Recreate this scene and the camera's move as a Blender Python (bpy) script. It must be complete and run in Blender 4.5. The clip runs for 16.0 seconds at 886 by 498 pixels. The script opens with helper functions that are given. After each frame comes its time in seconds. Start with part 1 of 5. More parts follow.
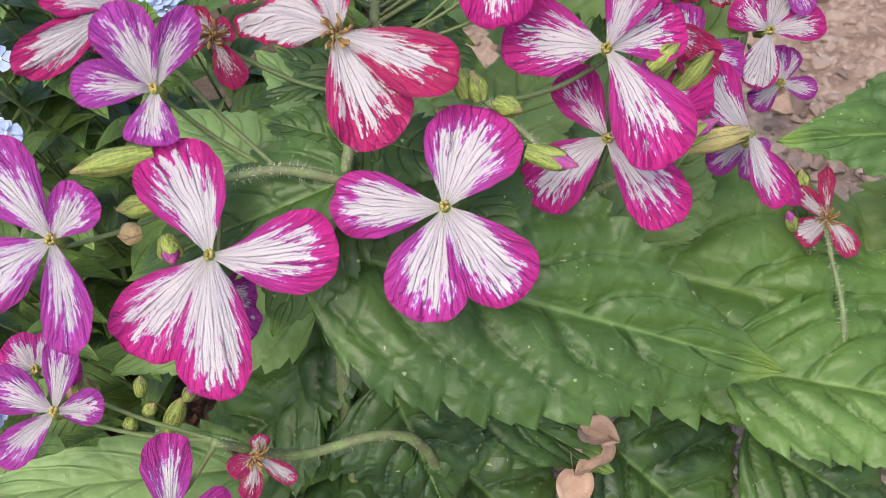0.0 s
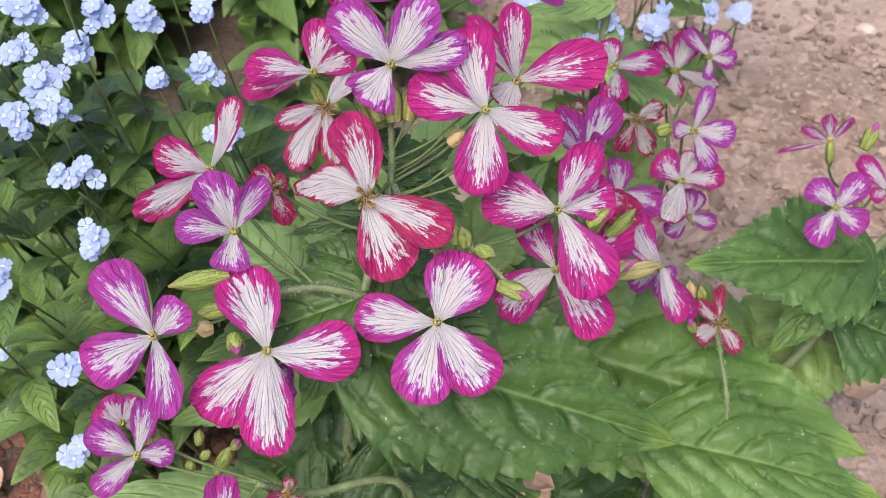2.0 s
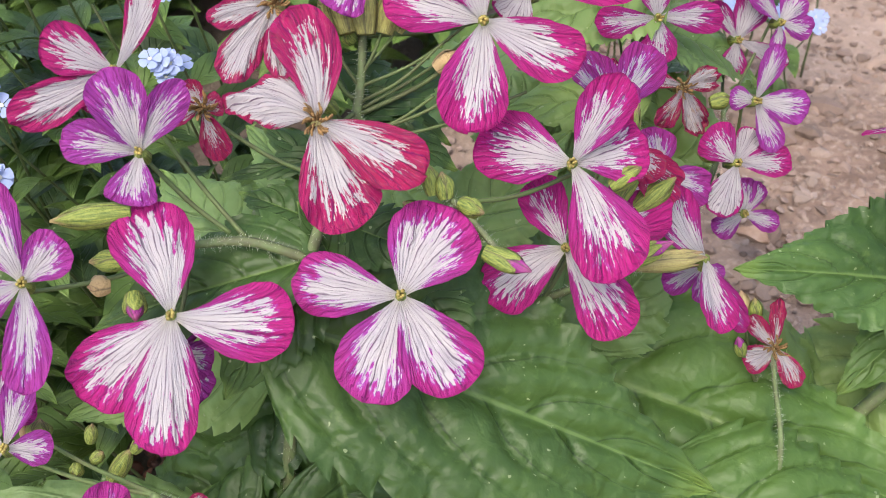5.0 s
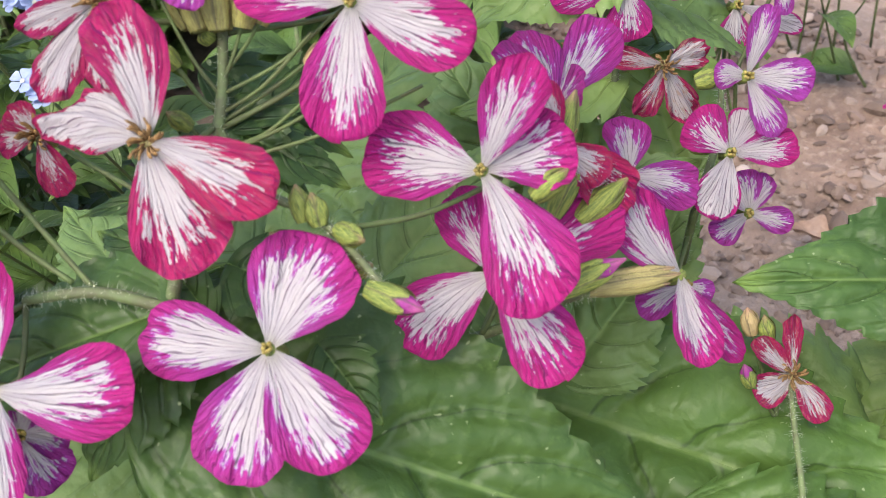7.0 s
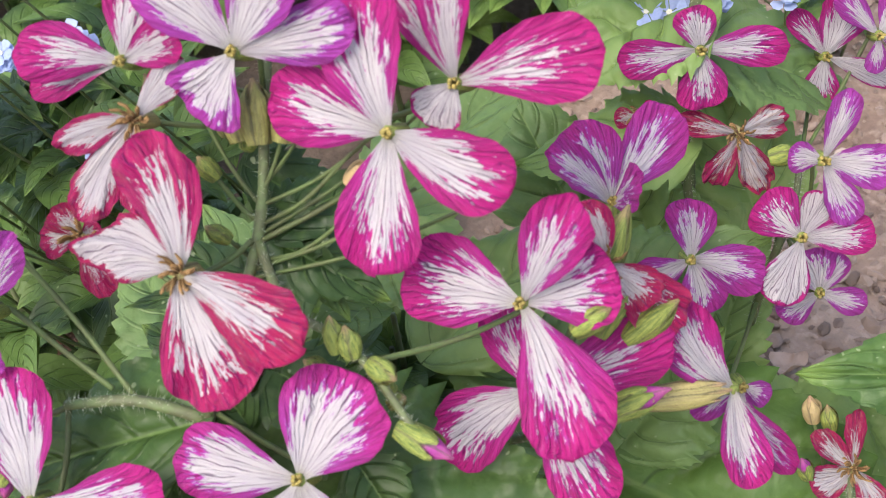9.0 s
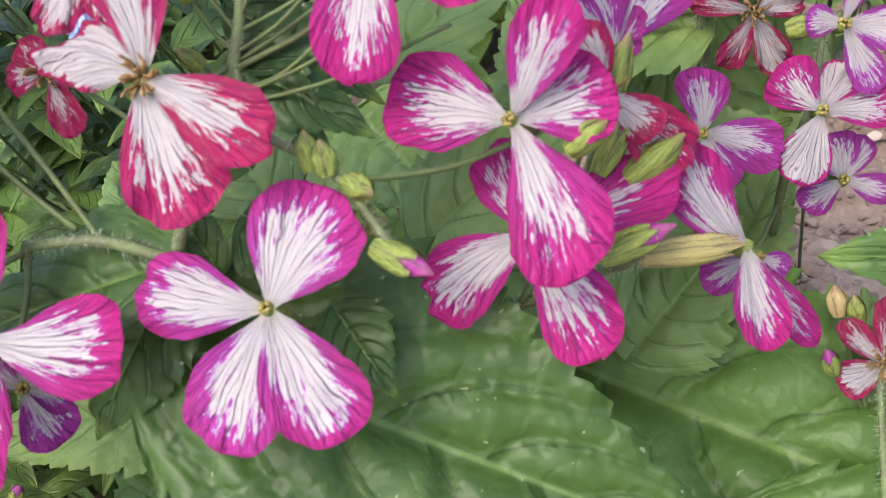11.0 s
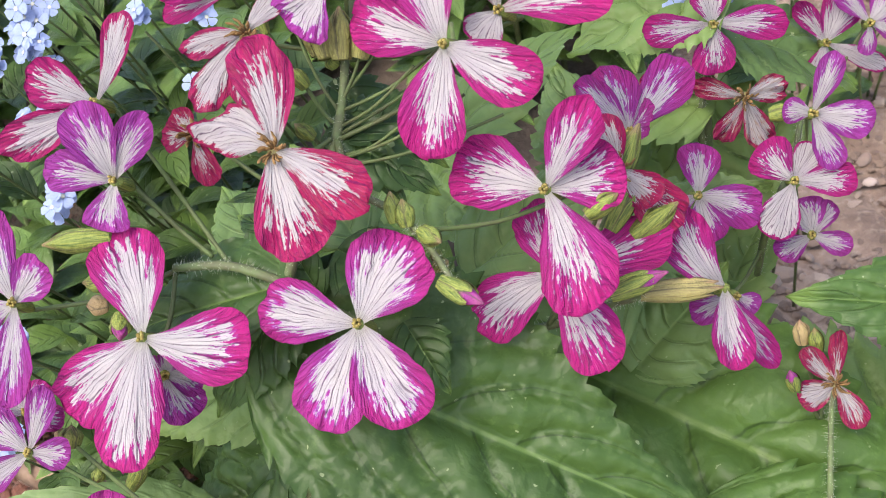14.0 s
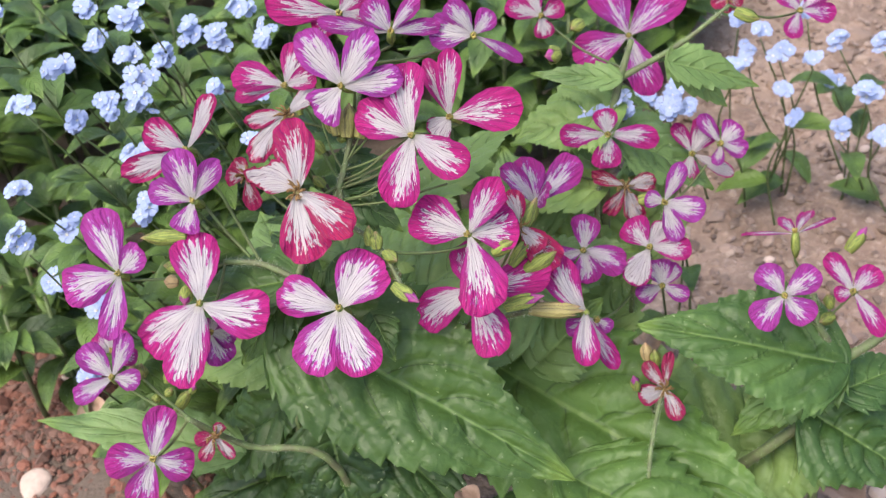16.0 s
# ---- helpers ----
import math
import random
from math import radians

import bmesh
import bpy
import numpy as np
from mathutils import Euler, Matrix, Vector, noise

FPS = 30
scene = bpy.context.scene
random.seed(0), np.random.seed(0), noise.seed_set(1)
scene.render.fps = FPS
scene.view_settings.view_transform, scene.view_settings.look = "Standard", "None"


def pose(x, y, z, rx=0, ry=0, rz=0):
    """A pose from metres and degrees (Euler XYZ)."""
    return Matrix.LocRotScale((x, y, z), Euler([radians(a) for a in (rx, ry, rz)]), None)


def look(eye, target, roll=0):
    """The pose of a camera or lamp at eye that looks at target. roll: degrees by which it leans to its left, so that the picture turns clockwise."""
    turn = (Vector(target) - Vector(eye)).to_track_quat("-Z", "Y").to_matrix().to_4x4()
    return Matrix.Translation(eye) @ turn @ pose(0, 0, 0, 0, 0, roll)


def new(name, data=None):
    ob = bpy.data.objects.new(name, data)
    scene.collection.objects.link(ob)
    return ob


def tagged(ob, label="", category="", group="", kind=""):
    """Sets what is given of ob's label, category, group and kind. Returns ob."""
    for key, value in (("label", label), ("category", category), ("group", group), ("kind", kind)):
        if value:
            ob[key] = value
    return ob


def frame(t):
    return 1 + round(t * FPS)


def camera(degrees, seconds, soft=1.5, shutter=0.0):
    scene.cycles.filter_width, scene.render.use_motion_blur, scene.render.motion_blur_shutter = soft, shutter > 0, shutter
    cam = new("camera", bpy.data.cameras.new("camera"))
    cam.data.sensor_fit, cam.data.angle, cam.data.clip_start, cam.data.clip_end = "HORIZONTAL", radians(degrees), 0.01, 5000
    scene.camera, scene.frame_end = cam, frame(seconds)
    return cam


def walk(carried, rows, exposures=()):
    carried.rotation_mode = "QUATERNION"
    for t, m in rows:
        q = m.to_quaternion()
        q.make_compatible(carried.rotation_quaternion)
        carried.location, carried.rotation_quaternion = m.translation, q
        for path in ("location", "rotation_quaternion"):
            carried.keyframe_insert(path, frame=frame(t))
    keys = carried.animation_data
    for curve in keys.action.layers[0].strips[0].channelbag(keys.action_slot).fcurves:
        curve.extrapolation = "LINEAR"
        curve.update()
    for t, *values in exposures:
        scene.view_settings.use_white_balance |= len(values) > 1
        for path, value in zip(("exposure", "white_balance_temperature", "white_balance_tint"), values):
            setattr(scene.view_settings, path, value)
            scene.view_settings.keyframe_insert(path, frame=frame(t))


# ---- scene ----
# ---- camera ----
cam = camera(40, 16.0, soft=0.8)
cam.data.dof.use_dof = True
cam.data.dof.focus_distance = 0.247
cam.data.dof.aperture_fstop = 52.0
PATH = [
    (0.0, pose(0.01300, -0.14292, 0.29012, 43.347, 6.145, -0.823)),
    (0.5, pose(0.01753, -0.13455, 0.29927, 42.977, 5.680, -0.048)),
    (1.0, pose(0.01502, -0.15341, 0.32405, 44.279, 3.859, -0.251)),
    (1.5, pose(0.01198, -0.17490, 0.34982, 44.035, 3.030, -0.638)),
    (2.0, pose(0.00816, -0.18058, 0.36250, 43.707, 2.396, -0.749)),
    (2.5, pose(-0.00562, -0.17215, 0.37287, 41.752, 0.152, -0.286)),
    (3.0, pose(-0.01450, -0.16597, 0.37466, 40.750, -0.629, -0.595)),
    (3.5, pose(-0.00581, -0.17390, 0.37021, 42.000, -0.000, 0.000)),
    (4.0, pose(-0.00480, -0.17531, 0.36890, 42.305, -1.259, 1.752)),
    (4.5, pose(0.00285, -0.16826, 0.33990, 44.403, -1.026, 2.329)),
    (5.0, pose(0.02034, -0.14881, 0.29693, 47.656, 1.266, 3.670)),
    (5.2, pose(0.02612, -0.14186, 0.28713, 48.199, 2.406, 4.325)),
    (7.3, pose(0.05309, -0.10978, 0.26869, 47.920, 8.751, 6.027)),
    (7.5, pose(0.05205, -0.10738, 0.26989, 46.897, 9.055, 6.612)),
    (8.0, pose(0.04535, -0.08535, 0.29463, 40.735, 6.425, 8.440)),
    (8.2, pose(0.05281, -0.07689, 0.29971, 40.106, 7.957, 10.070)),
    (10.3, pose(0.07158, -0.08869, 0.25680, 47.805, 12.304, 11.970)),
    (10.5, pose(0.08645, -0.08028, 0.25374, 47.210, 15.757, 15.439)),
    (11.0, pose(0.06630, -0.09753, 0.25396, 47.529, 11.246, 12.500)),
    (11.5, pose(0.07581, -0.10488, 0.23222, 53.351, 13.610, 14.416)),
    (12.0, pose(0.06651, -0.10606, 0.25170, 48.765, 11.801, 13.525)),
    (12.5, pose(0.07977, -0.10272, 0.25769, 49.497, 12.928, 16.237)),
    (13.0, pose(0.07991, -0.10588, 0.27281, 47.976, 12.291, 16.237)),
    (13.5, pose(0.08458, -0.12066, 0.27491, 49.960, 12.645, 16.736)),
    (14.0, pose(0.07859, -0.13074, 0.29313, 48.160, 10.622, 15.151)),
    (14.5, pose(0.09534, -0.15761, 0.31145, 50.408, 10.268, 17.093)),
    (15.0, pose(0.10076, -0.19158, 0.34634, 49.606, 8.475, 15.969)),
    (15.5, pose(0.12131, -0.21595, 0.36328, 51.131, 8.214, 17.488)),
    (16.0, pose(0.13217, -0.20929, 0.36048, 51.046, 6.950, 19.805)),
]

walk(cam, PATH, [(0.0, 1.07), (4.0, 1.00), (8.0, 1.16), (13.0, 1.15), (16.0, 1.13)])

# ---- light: bright overcast day, soft light from high up ----
world = bpy.data.worlds.new("overcast_sky")
scene.world = world
world.use_nodes = True
wn = world.node_tree
sky = wn.nodes.new("ShaderNodeTexSky")
sky.sky_type = "NISHITA"
sky.sun_disc = False
sky.sun_elevation = radians(58)
sky.sun_rotation = radians(200)
sky.air_density, sky.dust_density, sky.ozone_density = 1.0, 4.0, 1.0
wn.links.new(sky.outputs["Color"], wn.nodes["Background"].inputs["Color"])
wn.nodes["Background"].inputs["Strength"].default_value = 0.215
sun = new("sun", bpy.data.lights.new("sun", "SUN"))
sun.data.energy, sun.data.angle, sun.data.color = 1.05, radians(35), (1.0, 0.95, 0.88)
sun.matrix_world = look((-0.4, -1.0, 2.0), (0, 0, 0))


# ---- materials ----
def material(name):
    m = bpy.data.materials.new(name)
    m.use_nodes = True
    return m, m.node_tree, m.node_tree.nodes["Principled BSDF"]


def node(tree, kind, **values):
    n = tree.nodes.new(kind)
    for key, value in values.items():
        n.inputs[key].default_value = value
    return n


def calc(tree, op, a, b=None, c=None, clamp=False):
    n = tree.nodes.new("ShaderNodeMath")
    n.operation, n.use_clamp = op, clamp
    for slot, v in enumerate((a, b, c)):
        if v is None:
            continue
        if isinstance(v, (int, float)):
            n.inputs[slot].default_value = v
        else:
            tree.links.new(v, n.inputs[slot])
    return n.outputs[0]


def mixed(tree, fac, a, b):
    n = tree.nodes.new("ShaderNodeMix")
    n.data_type = "RGBA"
    for socket, v in ((n.inputs["Factor"], fac), (n.inputs["A"], a), (n.inputs["B"], b)):
        if isinstance(v, tuple):
            socket.default_value = (*v, 1.0)
        elif isinstance(v, (int, float)):
            socket.default_value = v
        else:
            tree.links.new(v, socket)
    return n.outputs["Result"]


def ramped(tree, v, low, high):
    n = tree.nodes.new("ShaderNodeMapRange")
    n.interpolation_type = "SMOOTHSTEP"
    tree.links.new(v, n.inputs["Value"])
    n.inputs["From Min"].default_value, n.inputs["From Max"].default_value = low, high
    return n.outputs["Result"]


def uv(tree, layer):
    n = tree.nodes.new("ShaderNodeUVMap")
    n.uv_map = layer
    s = tree.nodes.new("ShaderNodeSeparateXYZ")
    tree.links.new(n.outputs["UV"], s.inputs[0])
    return s.outputs["X"], s.outputs["Y"]


def combined(tree, x, y, z):
    n = tree.nodes.new("ShaderNodeCombineXYZ")
    for slot, v in enumerate((x, y, z)):
        if isinstance(v, (int, float)):
            n.inputs[slot].default_value = v
        else:
            tree.links.new(v, n.inputs[slot])
    return n.outputs[0]


def noisy(tree, vector, scale, detail=3.0, rough=0.5):
    n = node(tree, "ShaderNodeTexNoise", Scale=scale, Detail=detail, Roughness=rough)
    if vector is not None:
        tree.links.new(vector, n.inputs["Vector"])
    return n.outputs["Fac"]


def here(tree):
    return tree.nodes.new("ShaderNodeNewGeometry").outputs["Position"]


def bumped(tree, bsdf, height, strength, distance):
    n = node(tree, "ShaderNodeBump", Strength=strength, Distance=distance)
    tree.links.new(height, n.inputs["Height"])
    tree.links.new(n.outputs["Normal"], bsdf.inputs["Normal"])


def glow_through(tree, bsdf, colour, share):
    """Thin petals and leaves let some light through."""
    t = tree.nodes.new("ShaderNodeBsdfTranslucent")
    if isinstance(colour, tuple):
        t.inputs["Color"].default_value = (*colour, 1)
    else:
        tree.links.new(colour, t.inputs["Color"])
    m = node(tree, "ShaderNodeMixShader", Fac=share)
    tree.links.new(bsdf.outputs[0], m.inputs[1])
    tree.links.new(t.outputs[0], m.inputs[2])
    tree.links.new(m.outputs[0], tree.nodes["Material Output"].inputs["Surface"])


def petal_material():
    """White heart, feathered magenta rim, fine dark veins that fan out from the claw."""
    m, t, b = material("variegated_petal")
    across, along = uv(t, "shape")
    white, hue = uv(t, "look")
    fade, seed = uv(t, "state")
    seed = calc(t, "MULTIPLY", seed, 37.0)
    side = calc(t, "ABSOLUTE", across)
    ray, inset = uv(t, "fan")
    lane = calc(t, "ADD", ray, seed)

    def strands(stretch, scale, detail=2.0, rough=0.5):
        return noisy(t, combined(t, lane, calc(t, "MULTIPLY", along, stretch), seed), scale, detail, rough)

    def centred(v, k):
        return calc(t, "MULTIPLY", calc(t, "SUBTRACT", v, 0.5), k)

    # the rim: streaks run from the claw outwards and fray where white meets magenta
    streak, teeth, fine, blot = strands(0.45, 3.0), strands(0.62, 7.5, 3.0, 0.6), strands(0.60, 21.0, 3.0, 0.65), strands(1.0, 2.2)
    flank = calc(t, "MULTIPLY", calc(t, "POWER", side, 2.1), ramped(t, along, 0.02, 0.40))
    rim = calc(t, "ADD", calc(t, "MULTIPLY", flank, 0.84), calc(t, "MULTIPLY", calc(t, "POWER", along, 3.2), 0.72))
    rim = calc(t, "ADD", rim, calc(t, "MULTIPLY", calc(t, "MULTIPLY", ramped(t, inset, 0.30, 0.02), ramped(t, along, 0.12, 0.46)), 0.50))
    fray = calc(t, "ADD", centred(streak, 0.85), calc(t, "ADD", centred(teeth, 1.75), centred(fine, 1.05)))
    rim = calc(t, "ADD", rim, calc(t, "MULTIPLY", fray, ramped(t, rim, -0.34, 0.30)))
    rim = calc(t, "SUBTRACT", rim, calc(t, "MULTIPLY", white, 0.47))
    mask = ramped(t, rim, -0.010, 0.016)
    # veins fan out, fork once, and wander a little
    wobble = centred(noisy(t, combined(t, across, along, seed), 3.0, 2.0), 0.30)

    def ribs(count, sway, thin):
        place = calc(t, "ADD", calc(t, "MULTIPLY", ray, count), calc(t, "MULTIPLY", wobble, sway))
        return ramped(t, calc(t, "ABSOLUTE", calc(t, "SUBTRACT", calc(t, "FRACT", calc(t, "ADD", place, 20.5)), 0.5)), thin, 0.012)

    vein = ribs(2.9, 3.4, 0.072)
    fork = calc(t, "MULTIPLY", ribs(6.2, 8.2, 0.088), ramped(t, along, 0.34, 0.52))
    twig = calc(t, "MULTIPLY", ribs(12.0, 19.0, 0.11), ramped(t, along, 0.52, 0.72))
    veins = calc(t, "MAXIMUM", vein, calc(t, "MAXIMUM", calc(t, "MULTIPLY", fork, 0.75), calc(t, "MULTIPLY", twig, 0.28)))
    veins = calc(t, "MULTIPLY", veins, ramped(t, strands(0.35, 7.0), 0.30, 0.50))
    # colours, from crimson over magenta to violet
    crimson = mixed(t, ramped(t, hue, 0.0, 0.4), (0.305, 0.007, 0.058), (0.345, 0.008, 0.143))
    rimcol = mixed(t, ramped(t, hue, 0.45, 1.0), crimson, (0.275, 0.036, 0.265))
    towards = ramped(t, calc(t, "ADD", along, calc(t, "MULTIPLY", blot, 0.5)), 1.08, 0.55)
    rimcol = mixed(t, calc(t, "MULTIPLY", towards, calc(t, "MULTIPLY", ramped(t, hue, 0.10, 0.8), 0.70)), rimcol, (0.235, 0.034, 0.245))
    deep = mixed(t, 0.42, rimcol, (0.150, 0.003, 0.060))
    rimcol = mixed(t, ramped(t, strands(0.40, 13.0, 3.0, 0.6), 0.42, 0.66), rimcol, deep)
    rimcol = mixed(t, calc(t, "MULTIPLY", ramped(t, strands(0.30, 24.0, 3.0, 0.65), 0.55, 0.72), 0.16), rimcol, (0.60, 0.28, 0.45))
    inner = mixed(t, ramped(t, rim, 0.20, 0.0), rimcol, (0.30, 0.070, 0.36))
    edge = mixed(t, calc(t, "MULTIPLY", ramped(t, hue, 0.15, 0.7), 0.85), rimcol, inner)
    heart = mixed(t, ramped(t, blot, 0.3, 0.75), (0.450, 0.418, 0.420), (0.380, 0.345, 0.370))
    heart = mixed(t, calc(t, "MULTIPLY", ramped(t, along, 0.16, 0.0), 0.30), heart, (0.50, 0.50, 0.28))
    flush = calc(t, "MULTIPLY", ramped(t, rim, -0.16, 0.0), calc(t, "MULTIPLY", ramped(t, hue, 0.3, 0.8), 0.38))
    heart = mixed(t, flush, heart, (0.40, 0.20, 0.46))
    heart = mixed(t, calc(t, "MULTIPLY", veins, 0.90), heart, (0.105, 0.060, 0.110))
    edge = mixed(t, calc(t, "MULTIPLY", veins, 0.75), edge, (0.130, 0.004, 0.085))
    # withered petals carry crimson flecks in the white
    fleck = calc(t, "MULTIPLY", ramped(t, noisy(t, combined(t, lane, calc(t, "MULTIPLY", along, 0.8), seed), 7.0, 2.0), 0.64, 0.68), ramped(t, hue, 0.2, 0.16))
    fleck = calc(t, "MULTIPLY", fleck, ramped(t, calc(t, "SUBTRACT", white, along), 0.35, 0.1))
    col = mixed(t, calc(t, "MAXIMUM", mask, fleck), heart, edge)
    brim = ramped(t, inset, 0.055, 0.015)
    col = mixed(t, calc(t, "MULTIPLY", brim, calc(t, "MULTIPLY", mask, 0.80)), col, deep)
    worn = mixed(t, ramped(t, noisy(t, combined(t, across, along, seed), 6.0, 4.0), 0.5, 0.75), col, (0.34, 0.22, 0.16))
    col = mixed(t, fade, col, worn)
    t.links.new(col, b.inputs["Base Color"])
    b.inputs["Roughness"].default_value = 0.60
    b.inputs["Specular IOR Level"].default_value = 0.22
    b.inputs["Sheen Weight"].default_value = 0.03
    pores = noisy(t, here(t), 1100.0, 2.0)
    crease = calc(t, "ADD", calc(t, "MULTIPLY", veins, -0.8), calc(t, "ADD", calc(t, "MULTIPLY", strands(0.5, 8.0, 3.0), 2.2), calc(t, "MULTIPLY", pores, 0.5)))
    bumped(t, b, crease, 0.75, 0.0006)
    glow_through(t, b, col, 0.28)
    return m


def tree_warp(tree, spot):
    """The place, bent a little, so that cells look grown."""
    n = node(tree, "ShaderNodeTexNoise", Scale=60.0, Detail=2.0)
    tree.links.new(spot, n.inputs["Vector"])
    m = tree.nodes.new("ShaderNodeVectorMath")
    m.operation = "MULTIPLY_ADD"
    tree.links.new(n.outputs["Color"], m.inputs[0])
    m.inputs[1].default_value = (0.008, 0.008, 0.008)
    tree.links.new(spot, m.inputs[2])
    return m.outputs[0]


def leaf_material(name, base, dark, vein_tone, glow):
    m, t, b = material(name)
    across, along = uv(t, "shape")
    side = calc(t, "ABSOLUTE", across)
    spot = here(t)
    info = t.nodes.new("ShaderNodeObjectInfo").outputs["Random"]
    big = noisy(t, spot, 42.0, 3.0, 0.5)
    small = noisy(t, spot, 420.0, 3.0, 0.6)
    # mottled green, its contrast raised to paint in the blade's uneven sheen
    col = mixed(t, ramped(t, big, 0.40, 0.60), base, dark)
    col = mixed(t, calc(t, "MULTIPLY", calc(t, "POWER", info, 2.0), 0.40), col, tuple(v * k for v, k in zip(base, (1.75, 1.6, 1.1))))
    col = mixed(t, calc(t, "MULTIPLY", ramped(t, small, 0.55, 0.8), 0.3), col, vein_tone)
    col = mixed(t, calc(t, "MULTIPLY", ramped(t, noisy(t, spot, 640.0, 1.0, 0.4), 0.74, 0.78), 0.5), col, (0.34, 0.40, 0.22))
    # midrib, side veins that run forward, and a net between them
    bend = calc(t, "MULTIPLY", calc(t, "SUBTRACT", noisy(t, spot, 90.0, 2.0), 0.5), 0.30)
    right = calc(t, "MULTIPLY", calc(t, "GREATER_THAN", across, 0.0), 0.45)
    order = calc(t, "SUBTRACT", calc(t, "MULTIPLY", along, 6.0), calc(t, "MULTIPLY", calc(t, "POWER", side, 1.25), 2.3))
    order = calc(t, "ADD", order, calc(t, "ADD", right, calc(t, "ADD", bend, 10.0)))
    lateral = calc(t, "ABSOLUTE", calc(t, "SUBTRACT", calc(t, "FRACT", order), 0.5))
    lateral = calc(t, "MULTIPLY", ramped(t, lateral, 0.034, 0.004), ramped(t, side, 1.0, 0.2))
    furrow = ramped(t, calc(t, "ABSOLUTE", calc(t, "SUBTRACT", calc(t, "FRACT", order), 0.5)), 0.14, 0.0)
    furrow = calc(t, "MULTIPLY", furrow, ramped(t, side, 1.0, 0.3))
    rib = ramped(t, side, 0.030, 0.008)
    warp = tree_warp(t, spot)
    net = node(t, "ShaderNodeTexVoronoi", Scale=300.0)
    net.feature = "DISTANCE_TO_EDGE"
    t.links.new(warp, net.inputs["Vector"])
    mesh = ramped(t, net.outputs["Distance"], 0.10, 0.0)
    veins = calc(t, "MAXIMUM", calc(t, "MULTIPLY", rib, 0.7), calc(t, "MULTIPLY", mesh, 0.05))
    # shade in the sunken side veins, painted as dark lines
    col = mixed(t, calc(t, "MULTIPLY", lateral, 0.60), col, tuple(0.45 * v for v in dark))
    col = mixed(t, calc(t, "MULTIPLY", veins, 0.75), col, vein_tone)
    col = mixed(t, calc(t, "MULTIPLY", ramped(t, calc(t, "ADD", along, calc(t, "MULTIPLY", big, 0.10)), 0.90, 1.02), 0.6), col, (0.17, 0.26, 0.055))
    t.links.new(col, b.inputs["Base Color"])
    b.inputs["Roughness"].default_value = 0.43
    b.inputs["Specular IOR Level"].default_value = 0.27
    # blisters between the sunken veins, and a fine grain
    cells = node(t, "ShaderNodeTexVoronoi", Scale=150.0)
    cells.feature = "SMOOTH_F1"
    t.links.new(warp, cells.inputs["Vector"])
    seam = node(t, "ShaderNodeTexVoronoi", Scale=150.0)
    seam.feature = "DISTANCE_TO_EDGE"
    t.links.new(warp, seam.inputs["Vector"])
    quilt = calc(t, "ADD", calc(t, "MULTIPLY", ramped(t, net.outputs["Distance"], 0.0, 0.35), 0.05), calc(t, "MULTIPLY", big, 0.55))
    quilt = calc(t, "ADD", quilt, calc(t, "MULTIPLY", ramped(t, seam.outputs["Distance"], 0.0, 0.16), 0.09))
    quilt = calc(t, "SUBTRACT", quilt, calc(t, "MULTIPLY", cells.outputs["Distance"], 0.16))
    quilt = calc(t, "SUBTRACT", quilt, calc(t, "MULTIPLY", furrow, 0.26))
    quilt = calc(t, "ADD", quilt, calc(t, "MULTIPLY", noisy(t, warp, 230.0, 3.0, 0.55), 0.34))
    bumped(t, b, quilt, 0.8, 0.0015)
    glow_through(t, b, mixed(t, 0.5, col, (0.20, 0.29, 0.06)), glow)
    return m


def plain_material(name, base, dark, scale, rough, bump=0.3, distance=0.0004, glow=0.0, spread=0.0):
    m, t, b = material(name)
    spot = here(t)
    grain = noisy(t, spot, scale, 4.0, 0.6)
    fine = noisy(t, spot, scale * 6, 2.0, 0.5)
    col = mixed(t, ramped(t, grain, 0.32, 0.68), base, dark)
    col = mixed(t, calc(t, "MULTIPLY", ramped(t, fine, 0.5, 0.8), 0.35), col, tuple(0.55 * v for v in dark))
    if spread:
        info = t.nodes.new("ShaderNodeObjectInfo").outputs["Random"]
        col = mixed(t, calc(t, "MULTIPLY", info, spread), col, tuple(min(1.0, 1.7 * v) for v in base))
    t.links.new(col, b.inputs["Base Color"])
    b.inputs["Roughness"].default_value = rough
    b.inputs["Specular IOR Level"].default_value = 0.35
    bumped(t, b, calc(t, "ADD", grain, calc(t, "MULTIPLY", fine, 0.5)), bump, distance)
    if glow:
        glow_through(t, b, col, glow)
    return m


